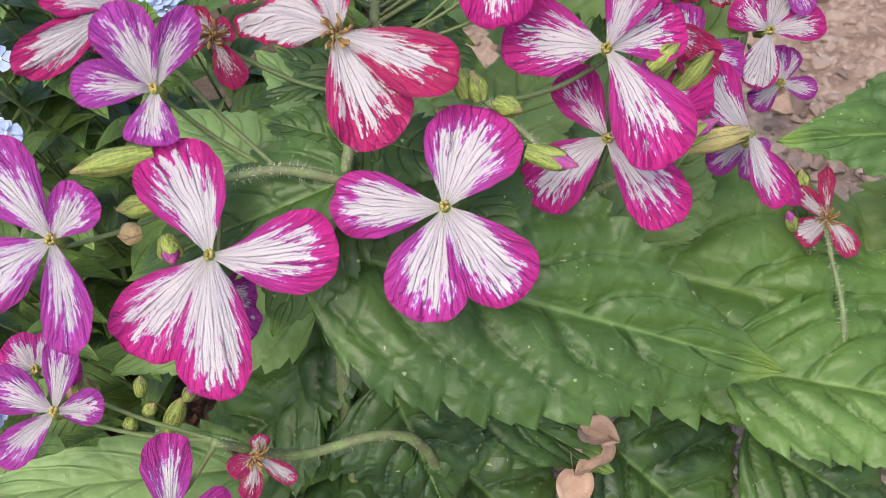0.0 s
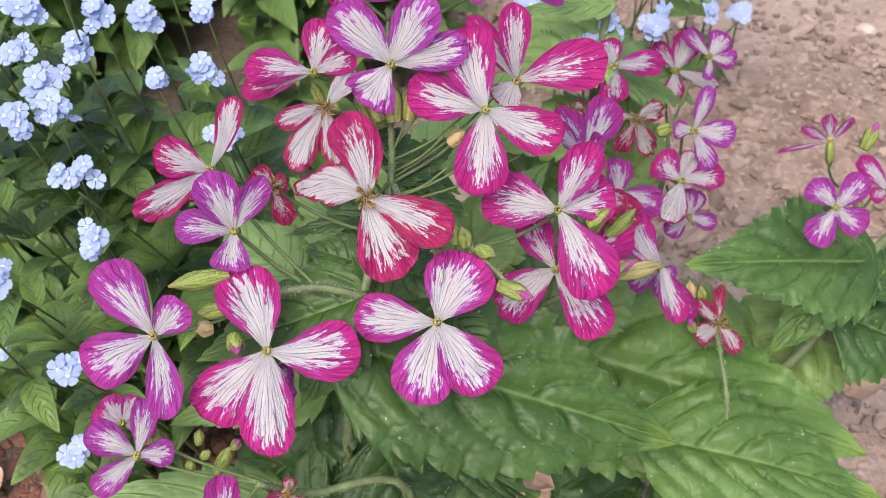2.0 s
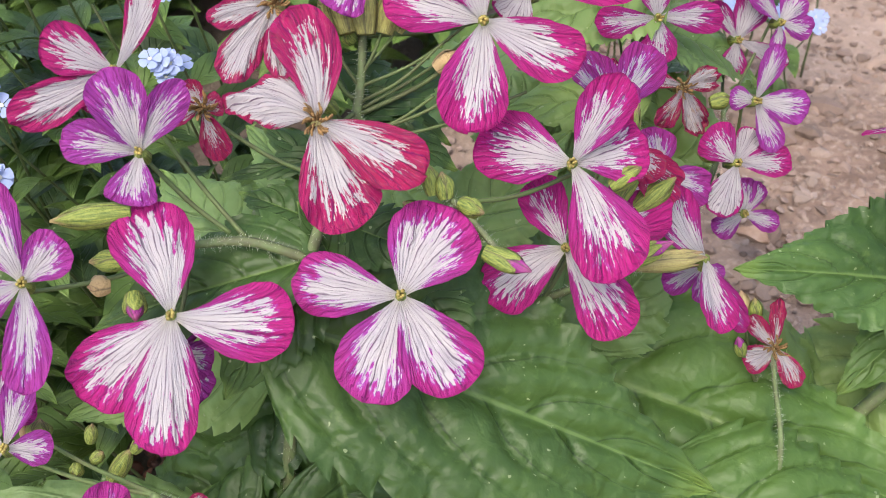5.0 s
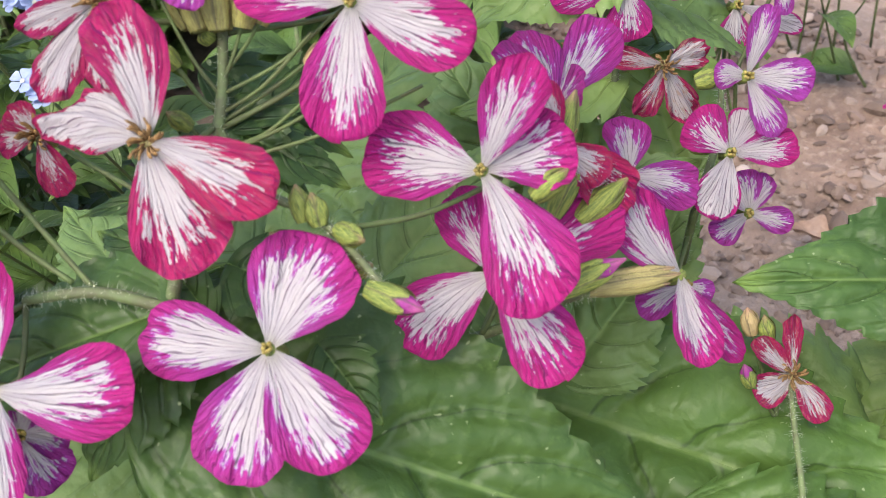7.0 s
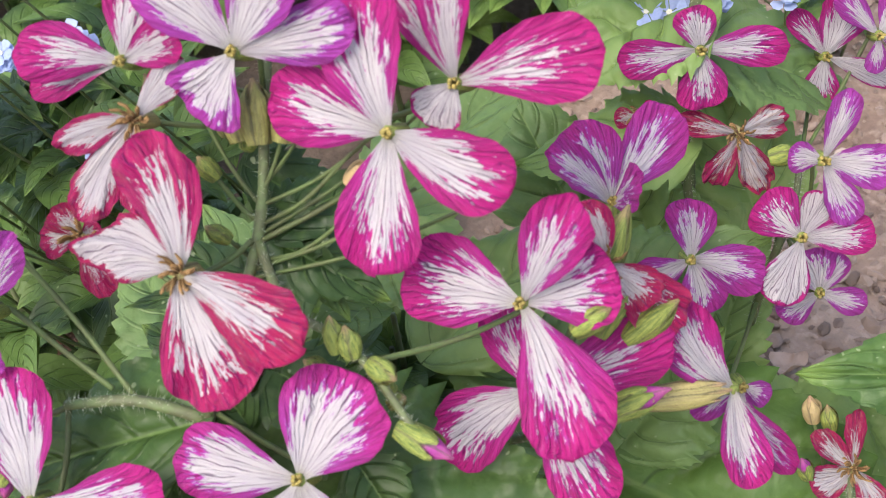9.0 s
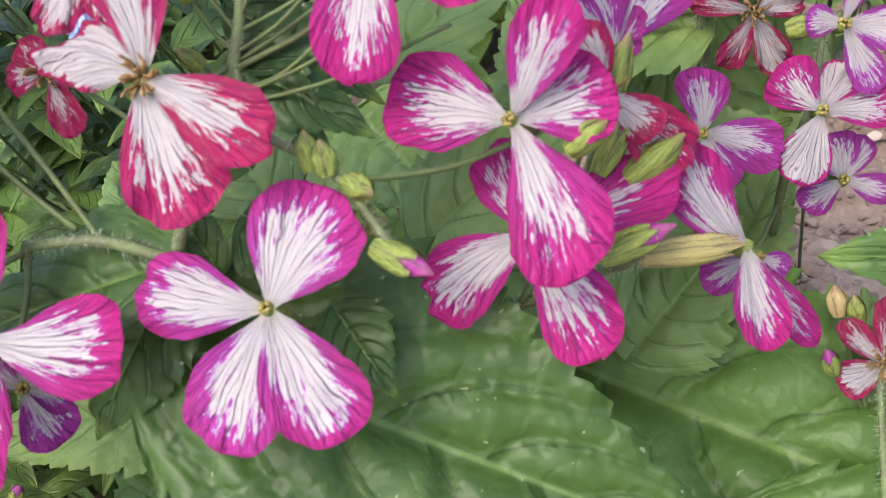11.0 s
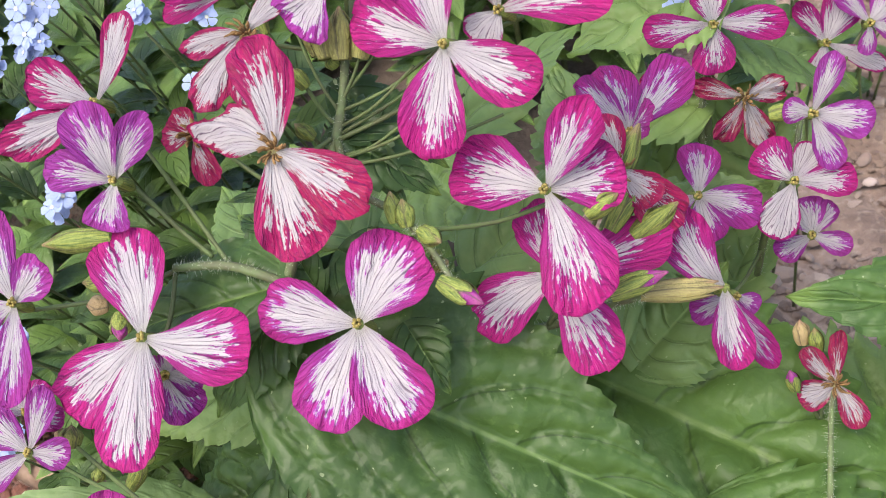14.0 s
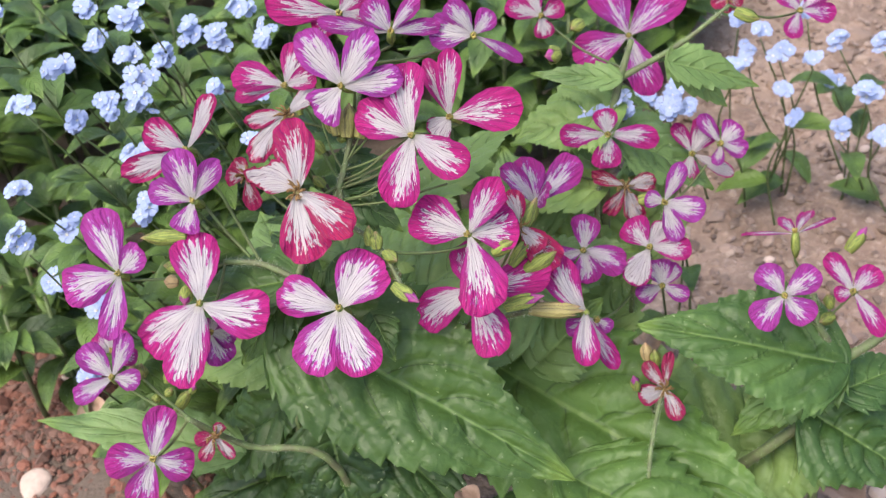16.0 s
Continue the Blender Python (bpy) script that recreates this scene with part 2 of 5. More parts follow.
def bud_material():
    """Yellow-green sepals, flushed violet or buff towards the tip."""
    m, t, b = material("bud")
    across, along = uv(t, "shape")
    tone, seed = uv(t, "look")
    spot = here(t)
    rib = ramped(t, calc(t, "ABSOLUTE", calc(t, "SUBTRACT", calc(t, "FRACT", calc(t, "MULTIPLY", across, 4.0)), 0.5)), 0.16, 0.0)
    col = mixed(t, ramped(t, noisy(t, combined(t, calc(t, "MULTIPLY", across, 17.0), calc(t, "MULTIPLY", along, 1.0), seed), 3.0, 4.0, 0.65), 0.38, 0.66), (0.190, 0.220, 0.045), (0.058, 0.090, 0.020))
    col = mixed(t, calc(t, "MULTIPLY", ramped(t, tone, 0.4, 0.6), calc(t, "MULTIPLY", ramped(t, tone, 0.88, 0.8), 0.9)), col, (0.36, 0.25, 0.13))
    tip = calc(t, "MULTIPLY", ramped(t, along, 0.55, 0.8), ramped(t, tone, 0.80, 0.92))
    col = mixed(t, tip, col, (0.22, 0.018, 0.17))
    faint = calc(t, "MULTIPLY", ramped(t, along, 0.75, 1.0), 0.4)
    col = mixed(t, faint, col, (0.30, 0.12, 0.12))
    col = mixed(t, calc(t, "MULTIPLY", rib, 0.7), col, (0.055, 0.045, 0.030))
    t.links.new(col, b.inputs["Base Color"])
    b.inputs["Roughness"].default_value = 0.68
    b.inputs["Specular IOR Level"].default_value = 0.3
    bumped(t, b, noisy(t, spot, 1100.0, 3.0), 0.9, 0.0005)
    return m


def chip_material(name, tones, scale, rough=0.9):
    """Bits of mulch and stone, each island with a tone of its own."""
    m, t, b = material(name)
    rnd = t.nodes.new("ShaderNodeNewGeometry").outputs["Random Per Island"]
    ramp = t.nodes.new("ShaderNodeValToRGB")
    ramp.color_ramp.interpolation = "LINEAR"
    while len(ramp.color_ramp.elements) < len(tones):
        ramp.color_ramp.elements.new(0.5)
    for k, (e, c) in enumerate(zip(ramp.color_ramp.elements, tones)):
        e.position, e.color = k / (len(tones) - 1), (*c, 1)
    t.links.new(rnd, ramp.inputs["Fac"])
    spot = here(t)
    grain = noisy(t, spot, scale, 4.0, 0.65)
    col = mixed(t, ramped(t, grain, 0.3, 0.75), ramp.outputs["Color"], mixed(t, 0.45, ramp.outputs["Color"], (0.10, 0.07, 0.055)))
    t.links.new(col, b.inputs["Base Color"])
    b.inputs["Roughness"].default_value = rough
    bumped(t, b, noisy(t, spot, scale * 2.5, 4.0), 0.6, 0.0012)
    return m


def soil_material():
    m, t, b = material("bare_soil")
    spot = here(t)
    big, mid, fine = noisy(t, spot, 7.0, 4.0), noisy(t, spot, 60.0, 5.0, 0.65), noisy(t, spot, 320.0, 3.0)
    col = mixed(t, ramped(t, mid, 0.3, 0.7), (0.215, 0.145, 0.108), (0.105, 0.067, 0.048))
    col = mixed(t, ramped(t, big, 0.35, 0.65), col, mixed(t, 0.5, col, (0.33, 0.25, 0.198)))
    col = mixed(t, calc(t, "MULTIPLY", ramped(t, fine, 0.5, 0.75), 0.5), col, (0.36, 0.28, 0.225))
    # shade under the bed's foliage, put into the soil colour with a ragged edge
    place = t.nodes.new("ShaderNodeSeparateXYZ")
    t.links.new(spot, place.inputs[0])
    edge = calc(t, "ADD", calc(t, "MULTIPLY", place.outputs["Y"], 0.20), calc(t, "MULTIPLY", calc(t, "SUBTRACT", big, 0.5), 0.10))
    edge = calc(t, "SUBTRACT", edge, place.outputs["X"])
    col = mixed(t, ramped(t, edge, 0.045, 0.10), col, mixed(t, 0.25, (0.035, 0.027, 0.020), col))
    t.links.new(col, b.inputs["Base Color"])
    b.inputs["Roughness"].default_value = 0.95
    bumped(t, b, calc(t, "ADD", mid, calc(t, "MULTIPLY", fine, 0.4)), 0.8, 0.004)
    return m


PETAL = petal_material()
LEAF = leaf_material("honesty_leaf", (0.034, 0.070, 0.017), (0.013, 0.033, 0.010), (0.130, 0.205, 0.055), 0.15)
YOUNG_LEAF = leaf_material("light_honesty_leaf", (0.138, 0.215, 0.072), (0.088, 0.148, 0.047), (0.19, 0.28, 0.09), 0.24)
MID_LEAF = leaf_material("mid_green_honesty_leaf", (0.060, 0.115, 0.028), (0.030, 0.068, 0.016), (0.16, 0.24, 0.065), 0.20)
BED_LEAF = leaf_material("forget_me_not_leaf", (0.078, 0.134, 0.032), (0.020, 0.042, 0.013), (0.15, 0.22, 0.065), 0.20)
STEM = plain_material("hairy_green_stem", (0.105, 0.150, 0.052), (0.082, 0.088, 0.044), 260.0, 0.6)
STALK = plain_material("flower_stalk", (0.080, 0.120, 0.035), (0.070, 0.082, 0.032), 200.0, 0.6)
HAIR = plain_material("pale_hair", (0.50, 0.54, 0.40), (0.44, 0.48, 0.35), 300.0, 0.7)
BUD = bud_material()
ANTHER = plain_material("anther", (0.36, 0.29, 0.08), (0.17, 0.13, 0.035), 900.0, 0.7)
OLD_ANTHER = plain_material("withered_anther", (0.26, 0.15, 0.055), (0.13, 0.075, 0.030), 700.0, 0.85)
BLUE = plain_material("pale_blue_petal", (0.29, 0.35, 0.53), (0.24, 0.30, 0.49), 300.0, 0.65, glow=0.25, spread=0.22)
EYE = plain_material("pale_eye", (0.50, 0.49, 0.36), (0.46, 0.46, 0.40), 600.0, 0.6)
SOIL = soil_material()
CHIPS = chip_material("mulch", [(0.10, 0.066, 0.050), (0.225, 0.155, 0.122), (0.26, 0.188, 0.152), (0.14, 0.096, 0.073), (0.32, 0.245, 0.200), (0.215, 0.147, 0.108), (0.105, 0.073, 0.057)], 130.0)
RED_CHIPS = chip_material("red_litter", [(0.11, 0.040, 0.026), (0.19, 0.070, 0.042), (0.075, 0.034, 0.024), (0.17, 0.09, 0.065)], 130.0)
STONE = plain_material("pale_stone", (0.42, 0.33, 0.28), (0.30, 0.225, 0.18), 45.0, 0.9, 0.6, 0.002, spread=0.25)
DEAD = plain_material("dead_leaf", (0.40, 0.28, 0.21), (0.24, 0.15, 0.10), 70.0, 0.85, 0.6, 0.001)


# ---- building ----
def part(name, verts, faces, mat, parent, label="", layers=None, smooth=True, mats=None, slots=None):
    """One mesh under a thing or a part. layers: name -> a pair for each vertex."""
    me = bpy.data.meshes.new(name)
    me.from_pydata([tuple(v) for v in verts], [], faces)
    for key, pairs in (layers or {}).items():
        layer = me.uv_layers.new(name=key)
        loops = np.empty(len(me.loops), dtype=np.int32)
        me.loops.foreach_get("vertex_index", loops)
        layer.data.foreach_set("uv", np.asarray(pairs, dtype=np.float32)[loops].ravel())
    for one in mats or [mat]:
        me.materials.append(one)
    if slots is not None:
        me.polygons.foreach_set("material_index", np.asarray(slots, dtype=np.int32))
    if smooth:
        me.polygons.foreach_set("use_smooth", np.ones(len(me.polygons), dtype=bool))
    me.update()
    ob = new(name, me)
    ob.parent = parent
    if label:
        tagged(ob, label=label)
    return ob


def grid_faces(rows, cols, wrap=False):
    out = []
    for r in range(rows - 1):
        for c in range(cols if wrap else cols - 1):
            d = (c + 1) % cols
            out.append((r * cols + c, r * cols + d, (r + 1) * cols + d, (r + 1) * cols + c))
    return out


def smooth_line(points, steps):
    """A Catmull-Rom line through the points."""
    p = [Vector(v) for v in points]
    p = [2 * p[0] - p[1]] + p + [2 * p[-1] - p[-2]]
    out = []
    for k in range(1, len(p) - 2):
        for s in range(steps):
            u = s / steps
            a, b, c, d = p[k - 1], p[k], p[k + 1], p[k + 2]
            out.append(0.5 * ((2 * b) + (c - a) * u + (2 * a - 5 * b + 4 * c - d) * u * u + (3 * b - a - 3 * c + d) * u ** 3))
    return out + [p[-2]]


def tube(points, radii, sides=8):
    verts, up = [], Vector((0.3, 0.2, 0.93))
    for k, p in enumerate(points):
        way = (points[min(k + 1, len(points) - 1)] - points[max(k - 1, 0)]).normalized()
        x = way.cross(up).normalized()
        y = way.cross(x)
        for s in range(sides):
            a = 2 * math.pi * s / sides
            verts.append(p + radii[k] * (math.cos(a) * x + math.sin(a) * y))
    faces = grid_faces(len(points), sides, True)
    faces.append(tuple(range(sides))[::-1])
    faces.append(tuple(range((len(points) - 1) * sides, len(points) * sides)))
    return verts, faces


def stalk(plant, name, points, r0, r1):
    """A tapered stem through the points, radii in millimetres, with hairs on the thicker ones."""
    line = smooth_line(points, 6)
    n = len(line) - 1
    rad = [0.001 * (r0 + (r1 - r0) * k / n) * (1 + 0.06 * math.sin(k * 2.1)) for k in range(n + 1)]
    verts, faces = tube(line, rad, 10 if r0 > 1.2 else 7)
    ob = part(name, verts, faces, STALK if name == "flower_stalk" else STEM, plant)
    if r0 > 0.7:
        hv, hf = [], []
        for k in range(int(120 * n / 6)):
            u = random.random() * n
            i = min(int(u), n - 1)
            p = line[i].lerp(line[i + 1], u - i)
            way = (line[i + 1] - line[i]).normalized()
            side = Vector((random.gauss(0, 1), random.gauss(0, 1), random.gauss(0, 1))).cross(way).normalized()
            root = p + side * rad[i] * 0.9
            tip = root + (side + way * random.uniform(-0.6, 0.3)).normalized() * random.uniform(0.0005, 0.0017)
            across = way.cross(side).normalized() * 0.000022
            b = len(hv)
            hv += [root - across, root + across, root + way * 0.00005, tip]
            hf += [(b, b + 1, b + 3), (b + 1, b + 2, b + 3), (b + 2, b, b + 3)]
        tagged(part("down", hv, hf, HAIR, ob, "fine pale hairs"), kind="stuff")
    return ob


def petal(flower_ob, frame_m, angle, length, width, lift, white, hue, fade, old, bend=0.0, roll=0.0, droop=0.0, broad=0.69, tip=0.0, fold=0.0, frill=1.0):
    """A wedge-shaped petal with a rounded end on a narrow claw; length and width in millimetres, angles in degrees.
    lift: off the flower's plane; bend: its midline's curve; roll: its turn about the midline; droop: how far the end curls back;
    broad: where it is widest; tip: how pointed it ends; fold: how deeply it is folded along the middle; frill: its crumpling."""
    rows, cols = 27, 21
    L, W = 1.04 * length / 1000, 1.03 * width / 1000
    s1, s2, s3, s4 = (6.3 * random.random() for _ in range(4))
    arch = random.uniform(6, 24)
    cup = random.uniform(-0.14, 0.14)
    lean = random.uniform(-0.10, 0.10)
    wave = W * (0.066 if old else 0.042) * frill
    blunt = random.uniform(-0.012, 0.03)
    verts, shape, fan = [], [], []
    at, last = Vector((0.0, 0.0, 0.0)), 0.0
    for r in range(rows):
        u = 1 - (1 - r / (rows - 1)) ** 1.6
        a = radians(angle + bend * (u - 0.5))
        e = radians(lift + arch * (0.5 - u) - droop * u * u)
        way = Vector((math.cos(a) * math.cos(e), math.sin(a) * math.cos(e), math.sin(e)))
        at = at + way * (L * (u - last))
        last = u
        flat = Vector((-math.sin(a), math.cos(a), 0))
        off = way.cross(flat)
        if off.z < 0:
            off = -off
        k = radians(roll) * min(1.0, 1.6 * u)
        side = flat * math.cos(k) + off * math.sin(k)
        off = off * math.cos(k) - flat * math.sin(k)
        rise = 0.07 + 0.93 * math.sin(0.5 * math.pi * min(1.0, u / broad)) ** (1.30 + 0.2 * math.sin(s4))
        cap = max(0.0, (u - broad + 0.05) / (1.05 - broad))
        wide = 0.5 * W * rise * max(0.0, 1 - cap ** (3.0 - 1.7 * tip)) ** (0.5 + 0.5 * tip)
        for c in range(cols):
            v = 2 * c / (cols - 1) - 1
            edge = abs(v) ** 3
            ray = (2 * wide / W) * v / (0.07 + 1.2 * u ** 1.15)
            rag = 1 + 0.030 * math.sin(8 * u + s1 + 2 * v) + 0.06 * v * math.sin(3.2 * u + s2) + edge * (0.014 * math.sin(23 * u + s2) + 0.010 * math.sin(41 * u + s3 * v))
            p = at + side * (wide * v * rag + W * lean * math.sin(math.pi * u) * 0.6)
            p -= way * (L * blunt * (1 - v * v) * u ** 8) + way * (0.012 * L * u ** 4 * math.sin(5 * v + s4))
            z = W * cup * v * v * math.sin(math.pi * min(1, 1.1 * u)) + fold * wide * abs(v)
            z += wave * u * math.sin(4.5 * ray + s3 + 3 * u) + 0.70 * wave * u * u * math.sin(11 * ray + s1 + 2 * u) + 0.8 * wave * u * u * edge * math.sin(24 * u + s2 + 3 * v)
            z += 0.20 * wave * u * math.sin(27 * ray + s4 + 5 * u)
            z -= 0.05 * W * math.exp(-(v / 0.10) ** 2) * u * (1 - u)
            verts.append(frame_m @ (p + off * z))
            shape.append((v, u))
            fan.append((ray, min(2 * wide / W * (1 - abs(v)), 2 * L / W * (1 - u))))
    n = len(verts)
    layers = {"shape": shape, "fan": fan, "look": [(white * random.uniform(0.95, 1.05), hue)] * n, "state": [(fade, random.random())] * n}
    return part("petal", verts, grid_faces(rows, cols), PETAL, flower_ob, "", layers)


def flower(plant, place, facing, petals, white, hue, fade, age="fresh"):
    """A four-petalled honesty flower: green calyx tube behind, petals, and a tuft of stamens."""
    z = Vector(facing).normalized()
    x = Vector((0, 0, 1)).cross(z).normalized()
    m = Matrix((x, z.cross(x), z)).transposed().to_4x4()
    m.translation = Vector(place)
    old = age == "old"
    # calyx: four upright sepals joined to a tube behind the petals
    back = (Vector((0, 0, -1)) * 0.6 - z * 0.7).normalized()
    line = [Vector(place) + z * 0.0003, Vector(place) - z * 0.0022, Vector(place) - z * 0.0046, Vector(place) - z * 0.0062 + back * 0.0012]
    verts, faces = tube(line, [0.0010, 0.0013, 0.0014, 0.0006], 8)
    body = part("flower", verts, faces, BUD, plant,
                "withered honesty flower, crimson rims gone brown" if old else
                ("white honesty flower with ragged violet petal rims" if hue > 0.65 else
                 "almost wholly magenta honesty flower" if white < 0.3 else "white honesty flower with ragged magenta petal rims"),
                {"shape": [(0.1 * (k % 8), 0.2 + 0.1 * (k // 8)) for k in range(len(verts))],
                 "look": [(0.5 if old else 0.3, random.random())] * len(verts)})
    for spec in petals:
        angle, length, width, lift = spec[:4]
        petal(body, m, angle, length, width, lift, spec[4] if len(spec) > 4 else white, hue + random.uniform(-0.05, 0.05), fade, old, **(spec[5] if len(spec) > 5 else {}))
    if age == "side":
        return body
    sv, sf = [], []
    for k in range(34 if old else 7):
        a = 2 * math.pi * k / 6 + random.uniform(-0.25, 0.25)
        reach = random.uniform(0.0002, 0.0026) if old else random.uniform(0.00030, 0.00075)
        high = random.uniform(0.0006, 0.0030) if old else random.uniform(0.0013, 0.0021)
        base = m @ Vector((0.35 * reach * math.cos(a), 0.35 * reach * math.sin(a), 0.0))
        knee = m @ Vector((0.9 * reach * math.cos(a), 0.9 * reach * math.sin(a), 0.55 * high))
        tip = m @ Vector((1.25 * reach * math.cos(a + 0.2), 1.25 * reach * math.sin(a + 0.2), high))
        thick = random.uniform(0.00018, 0.00030) if old else random.uniform(0.00028, 0.00040)
        v, f = tube([base, knee, knee.lerp(tip, 0.3), knee.lerp(tip, 0.7), tip], [0.00020, 0.00022, thick, thick * 0.9, 0.00010], 6)
        b = len(sv)
        sv += v
        sf += [tuple(i + b for i in one) for one in f]
    part("stamen_tuft", sv, sf, OLD_ANTHER if old else ANTHER, body, "brown dried stamens" if old else "yellow-green stamens")
    return body


def bud(plant, base, tip, width, tone):
    """A closed bud: a core of folded petals in four overlapping, pointed sepals."""
    b, e = Vector(base), Vector(tip)
    way = (e - b).normalized()
    x = way.cross(Vector((0.2, 0.3, 0.9))).normalized()
    y = way.cross(x)
    L, R = (e - b).length, width / 2000
    seed, turn = random.random(), random.random() * 6.3
    verts, shape, look_pairs, faces = [], [], [], []

    def girth(u):
        fat = 0.40 + 0.60 * math.sin(math.pi * min(1.0, 0.12 + 0.78 * u)) ** 0.8
        return fat * (1 - 0.80 * max(0.0, (u - 0.62) / 0.38) ** 1.5)

    # core
    rows, cols = 10, 10
    for r in range(rows):
        u = r / (rows - 1)
        for c in range(cols):
            a = 2 * math.pi * c / cols
            k = R * girth(u) * 0.86 * (1 + 0.07 * math.sin(3 * a + 5 * u + turn))
            verts.append(b + way * L * u + k * (math.cos(a) * x + math.sin(a) * y))
            shape.append((c / cols, 0.3 + 0.7 * u))
    faces += grid_faces(rows, cols, True) + [tuple(range(cols))[::-1], tuple(range((rows - 1) * cols, rows * cols))]
    look_pairs += [(0.95 if tone > 0.8 else tone, seed)] * (rows * cols)
    # sepals
    reach = 0.80 if tone > 0.8 else 0.96
    rows, cols = 9, 7
    for k in range(4):
        first = len(verts)
        end = reach * random.uniform(0.90, 1.0)
        mid = turn + k * math.pi / 2 + random.uniform(-0.1, 0.1)
        out = 1.0 + 0.07 * (k % 2) + random.uniform(0.0, 0.05)
        for r in range(rows):
            u = r / (rows - 1)
            span = 0.95 * (1 - 0.75 * max(0.0, (u - 0.55) / 0.45) ** 1.3)
            for c in range(cols):
                v = 2 * c / (cols - 1) - 1
                a = mid + span * v
                ridge = 1 + 0.09 * math.exp(-(v / 0.25) ** 2) - 0.05 * v * v + 0.025 * math.sin(11 * u + 7 * v + 9 * seed)
                g = R * girth(u * end) * out * ridge * (1 + (0.10 * max(0.0, u - 0.75) if tone > 0.8 else 0))
                verts.append(b + way * L * u * end + g * (math.cos(a) * x + math.sin(a) * y))
                shape.append((0.125 * v, 0.85 * u))
        look_pairs += [(0.3 if tone > 0.8 else tone, seed)] * (rows * cols)
        faces += [tuple(i + first for i in one) for one in grid_faces(rows, cols)]
    words = "closed bud with a violet tip" if tone > 0.8 else ("buff spent calyx" if tone > 0.45 else "yellow-green closed bud")
    return part("bud", verts, faces, BUD, plant, words, {"shape": shape, "look": look_pairs})


def leaf(plant, base, tip, normal, width, teeth, bend, mat=None):
    """A coarsely toothed, heart-based leaf with a drawn-out tip, sunken veins and a blistered blade; width in millimetres."""
    b, e, n = Vector(base), Vector(tip), Vector(normal).normalized()
    way = (e - b).normalized()
    n = (n - way * n.dot(way)).normalized()
    side = n.cross(way)
    L, W = (e - b).length, width / 1000
    rows, cols = 11 * teeth + 1, 33
    s1, s2 = random.random() * 6, random.random() * 6
    bite = {k: [random.uniform(0.6, 1.3) for _ in range(teeth + 3)] for k in (-1, 1)}
    fold = 0.16 * random.uniform(0.4, 1.2)
    hang = random.uniform(0.05, 0.16)
    verts, shape = [], []
    for r in range(rows):
        u = r / (rows - 1)
        wide = 0.5 * W * math.sin(math.pi * min(1.0, u ** 0.52)) ** 0.75 * (1.05 - 0.50 * u * u) if 0 < u < 1 else 0.0
        wide = max(wide, 0.0004 * (1 - u))
        for c in range(cols):
            v = 2 * c / (cols - 1) - 1
            k = 1 if v > 0 else -1
            q = u * teeth * (1 + 0.05 * k) + 0.45 * math.sin(5 * u + s1 * k) + 0.5
            saw, no = q % 1.0, int(q)
            deep = (0.155 + 0.20 * max(0.0, 1 - W / 0.034)) * bite[k][no % (teeth + 3)] * (1 - 0.5 * u)
            cut = 1 - deep * (1 - saw ** 0.65) * abs(v) ** 5 - 0.035 * (1 - (2.0 * saw) % 1.0) * abs(v) ** 8
            edge = 1 + 0.07 * math.sin(6 * u + s2 + k)
            x = wide * v * cut * edge
            back = 0.10 * W * math.sin(math.pi * min(1.0, abs(v))) ** 1.0 + 0.05 * W * abs(v)
            p = b + way * (L * u - back * (1 - u) ** 6 + 0.030 * W * (saw - 0.5) * abs(v) ** 6 * (1 - u)) + side * x
            rung = (6 * u - 2.3 * abs(v) ** 1.25 + (0.45 if k > 0 else 0.0) + 0.10 * math.sin(9 * v + s1) + 10) % 1.0
            groove = math.exp(-((rung - 0.5) / 0.085) ** 2) * (1 - abs(v)) ** 0.4 * min(1.0, 8 * abs(v))
            swell = math.sin(math.pi * ((rung + 0.5) % 1.0)) * (1 - v * v) * min(1.0, 5 * abs(v))
            z = fold * abs(x) - hang * abs(x) * v * v - 0.080 * wide * math.exp(-(v / 0.075) ** 2)
            z += min(1.0, (W / 0.036) ** 2) * wide * (0.065 * swell - 0.075 * groove)
            z += 0.022 * W * math.sin(9 * u + 3 * v + s1) * abs(v) + 0.020 * W * math.sin(17 * u + s2) * v * v
            z += 0.012 * W * abs(v) ** 4 * math.sin(6.3 * saw + s1)
            z += bend / 100 * L * (math.sin(math.pi * u) - 0.9 * u * u) * 0.8
            q = p + n * z
            z2 = 0.00055 * noise.noise(q * 190.0) + 0.00028 * noise.noise(q * 480.0)
            verts.append(q + n * z2 * min(1.0, 60 * W) * min(1.0, 4 * abs(v) + 0.2))
            shape.append((v, u))
    return part("leaf", verts, grid_faces(rows, cols), mat or LEAF, plant, "", {"shape": shape})


def thing(name, label, category, group):
    return tagged(new(name), label, category, group)


# ---- ground: one sheet that reaches far out, uneven where it is seen ----
gv, gf = [], []
rings = [0.0] + [0.012 * 1.075 ** k for k in range(0, 150)]
rings = [r for r in rings if r < 60.0] + [300.0]
spokes = 96
for r in rings:
    for s in range(spokes):
        a = 2 * math.pi * s / spokes
        x, y = 0.05 + r * math.cos(a), 0.15 + r * math.sin(a)
        z = 0.008 * noise.noise(Vector((x * 9, y * 9, 0.0))) + 0.0035 * noise.noise(Vector((x * 40, y * 40, 3.0)))
        gv.append((x, y, z - 0.006))
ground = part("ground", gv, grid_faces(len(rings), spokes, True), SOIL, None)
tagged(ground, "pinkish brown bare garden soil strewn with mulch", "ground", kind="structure")


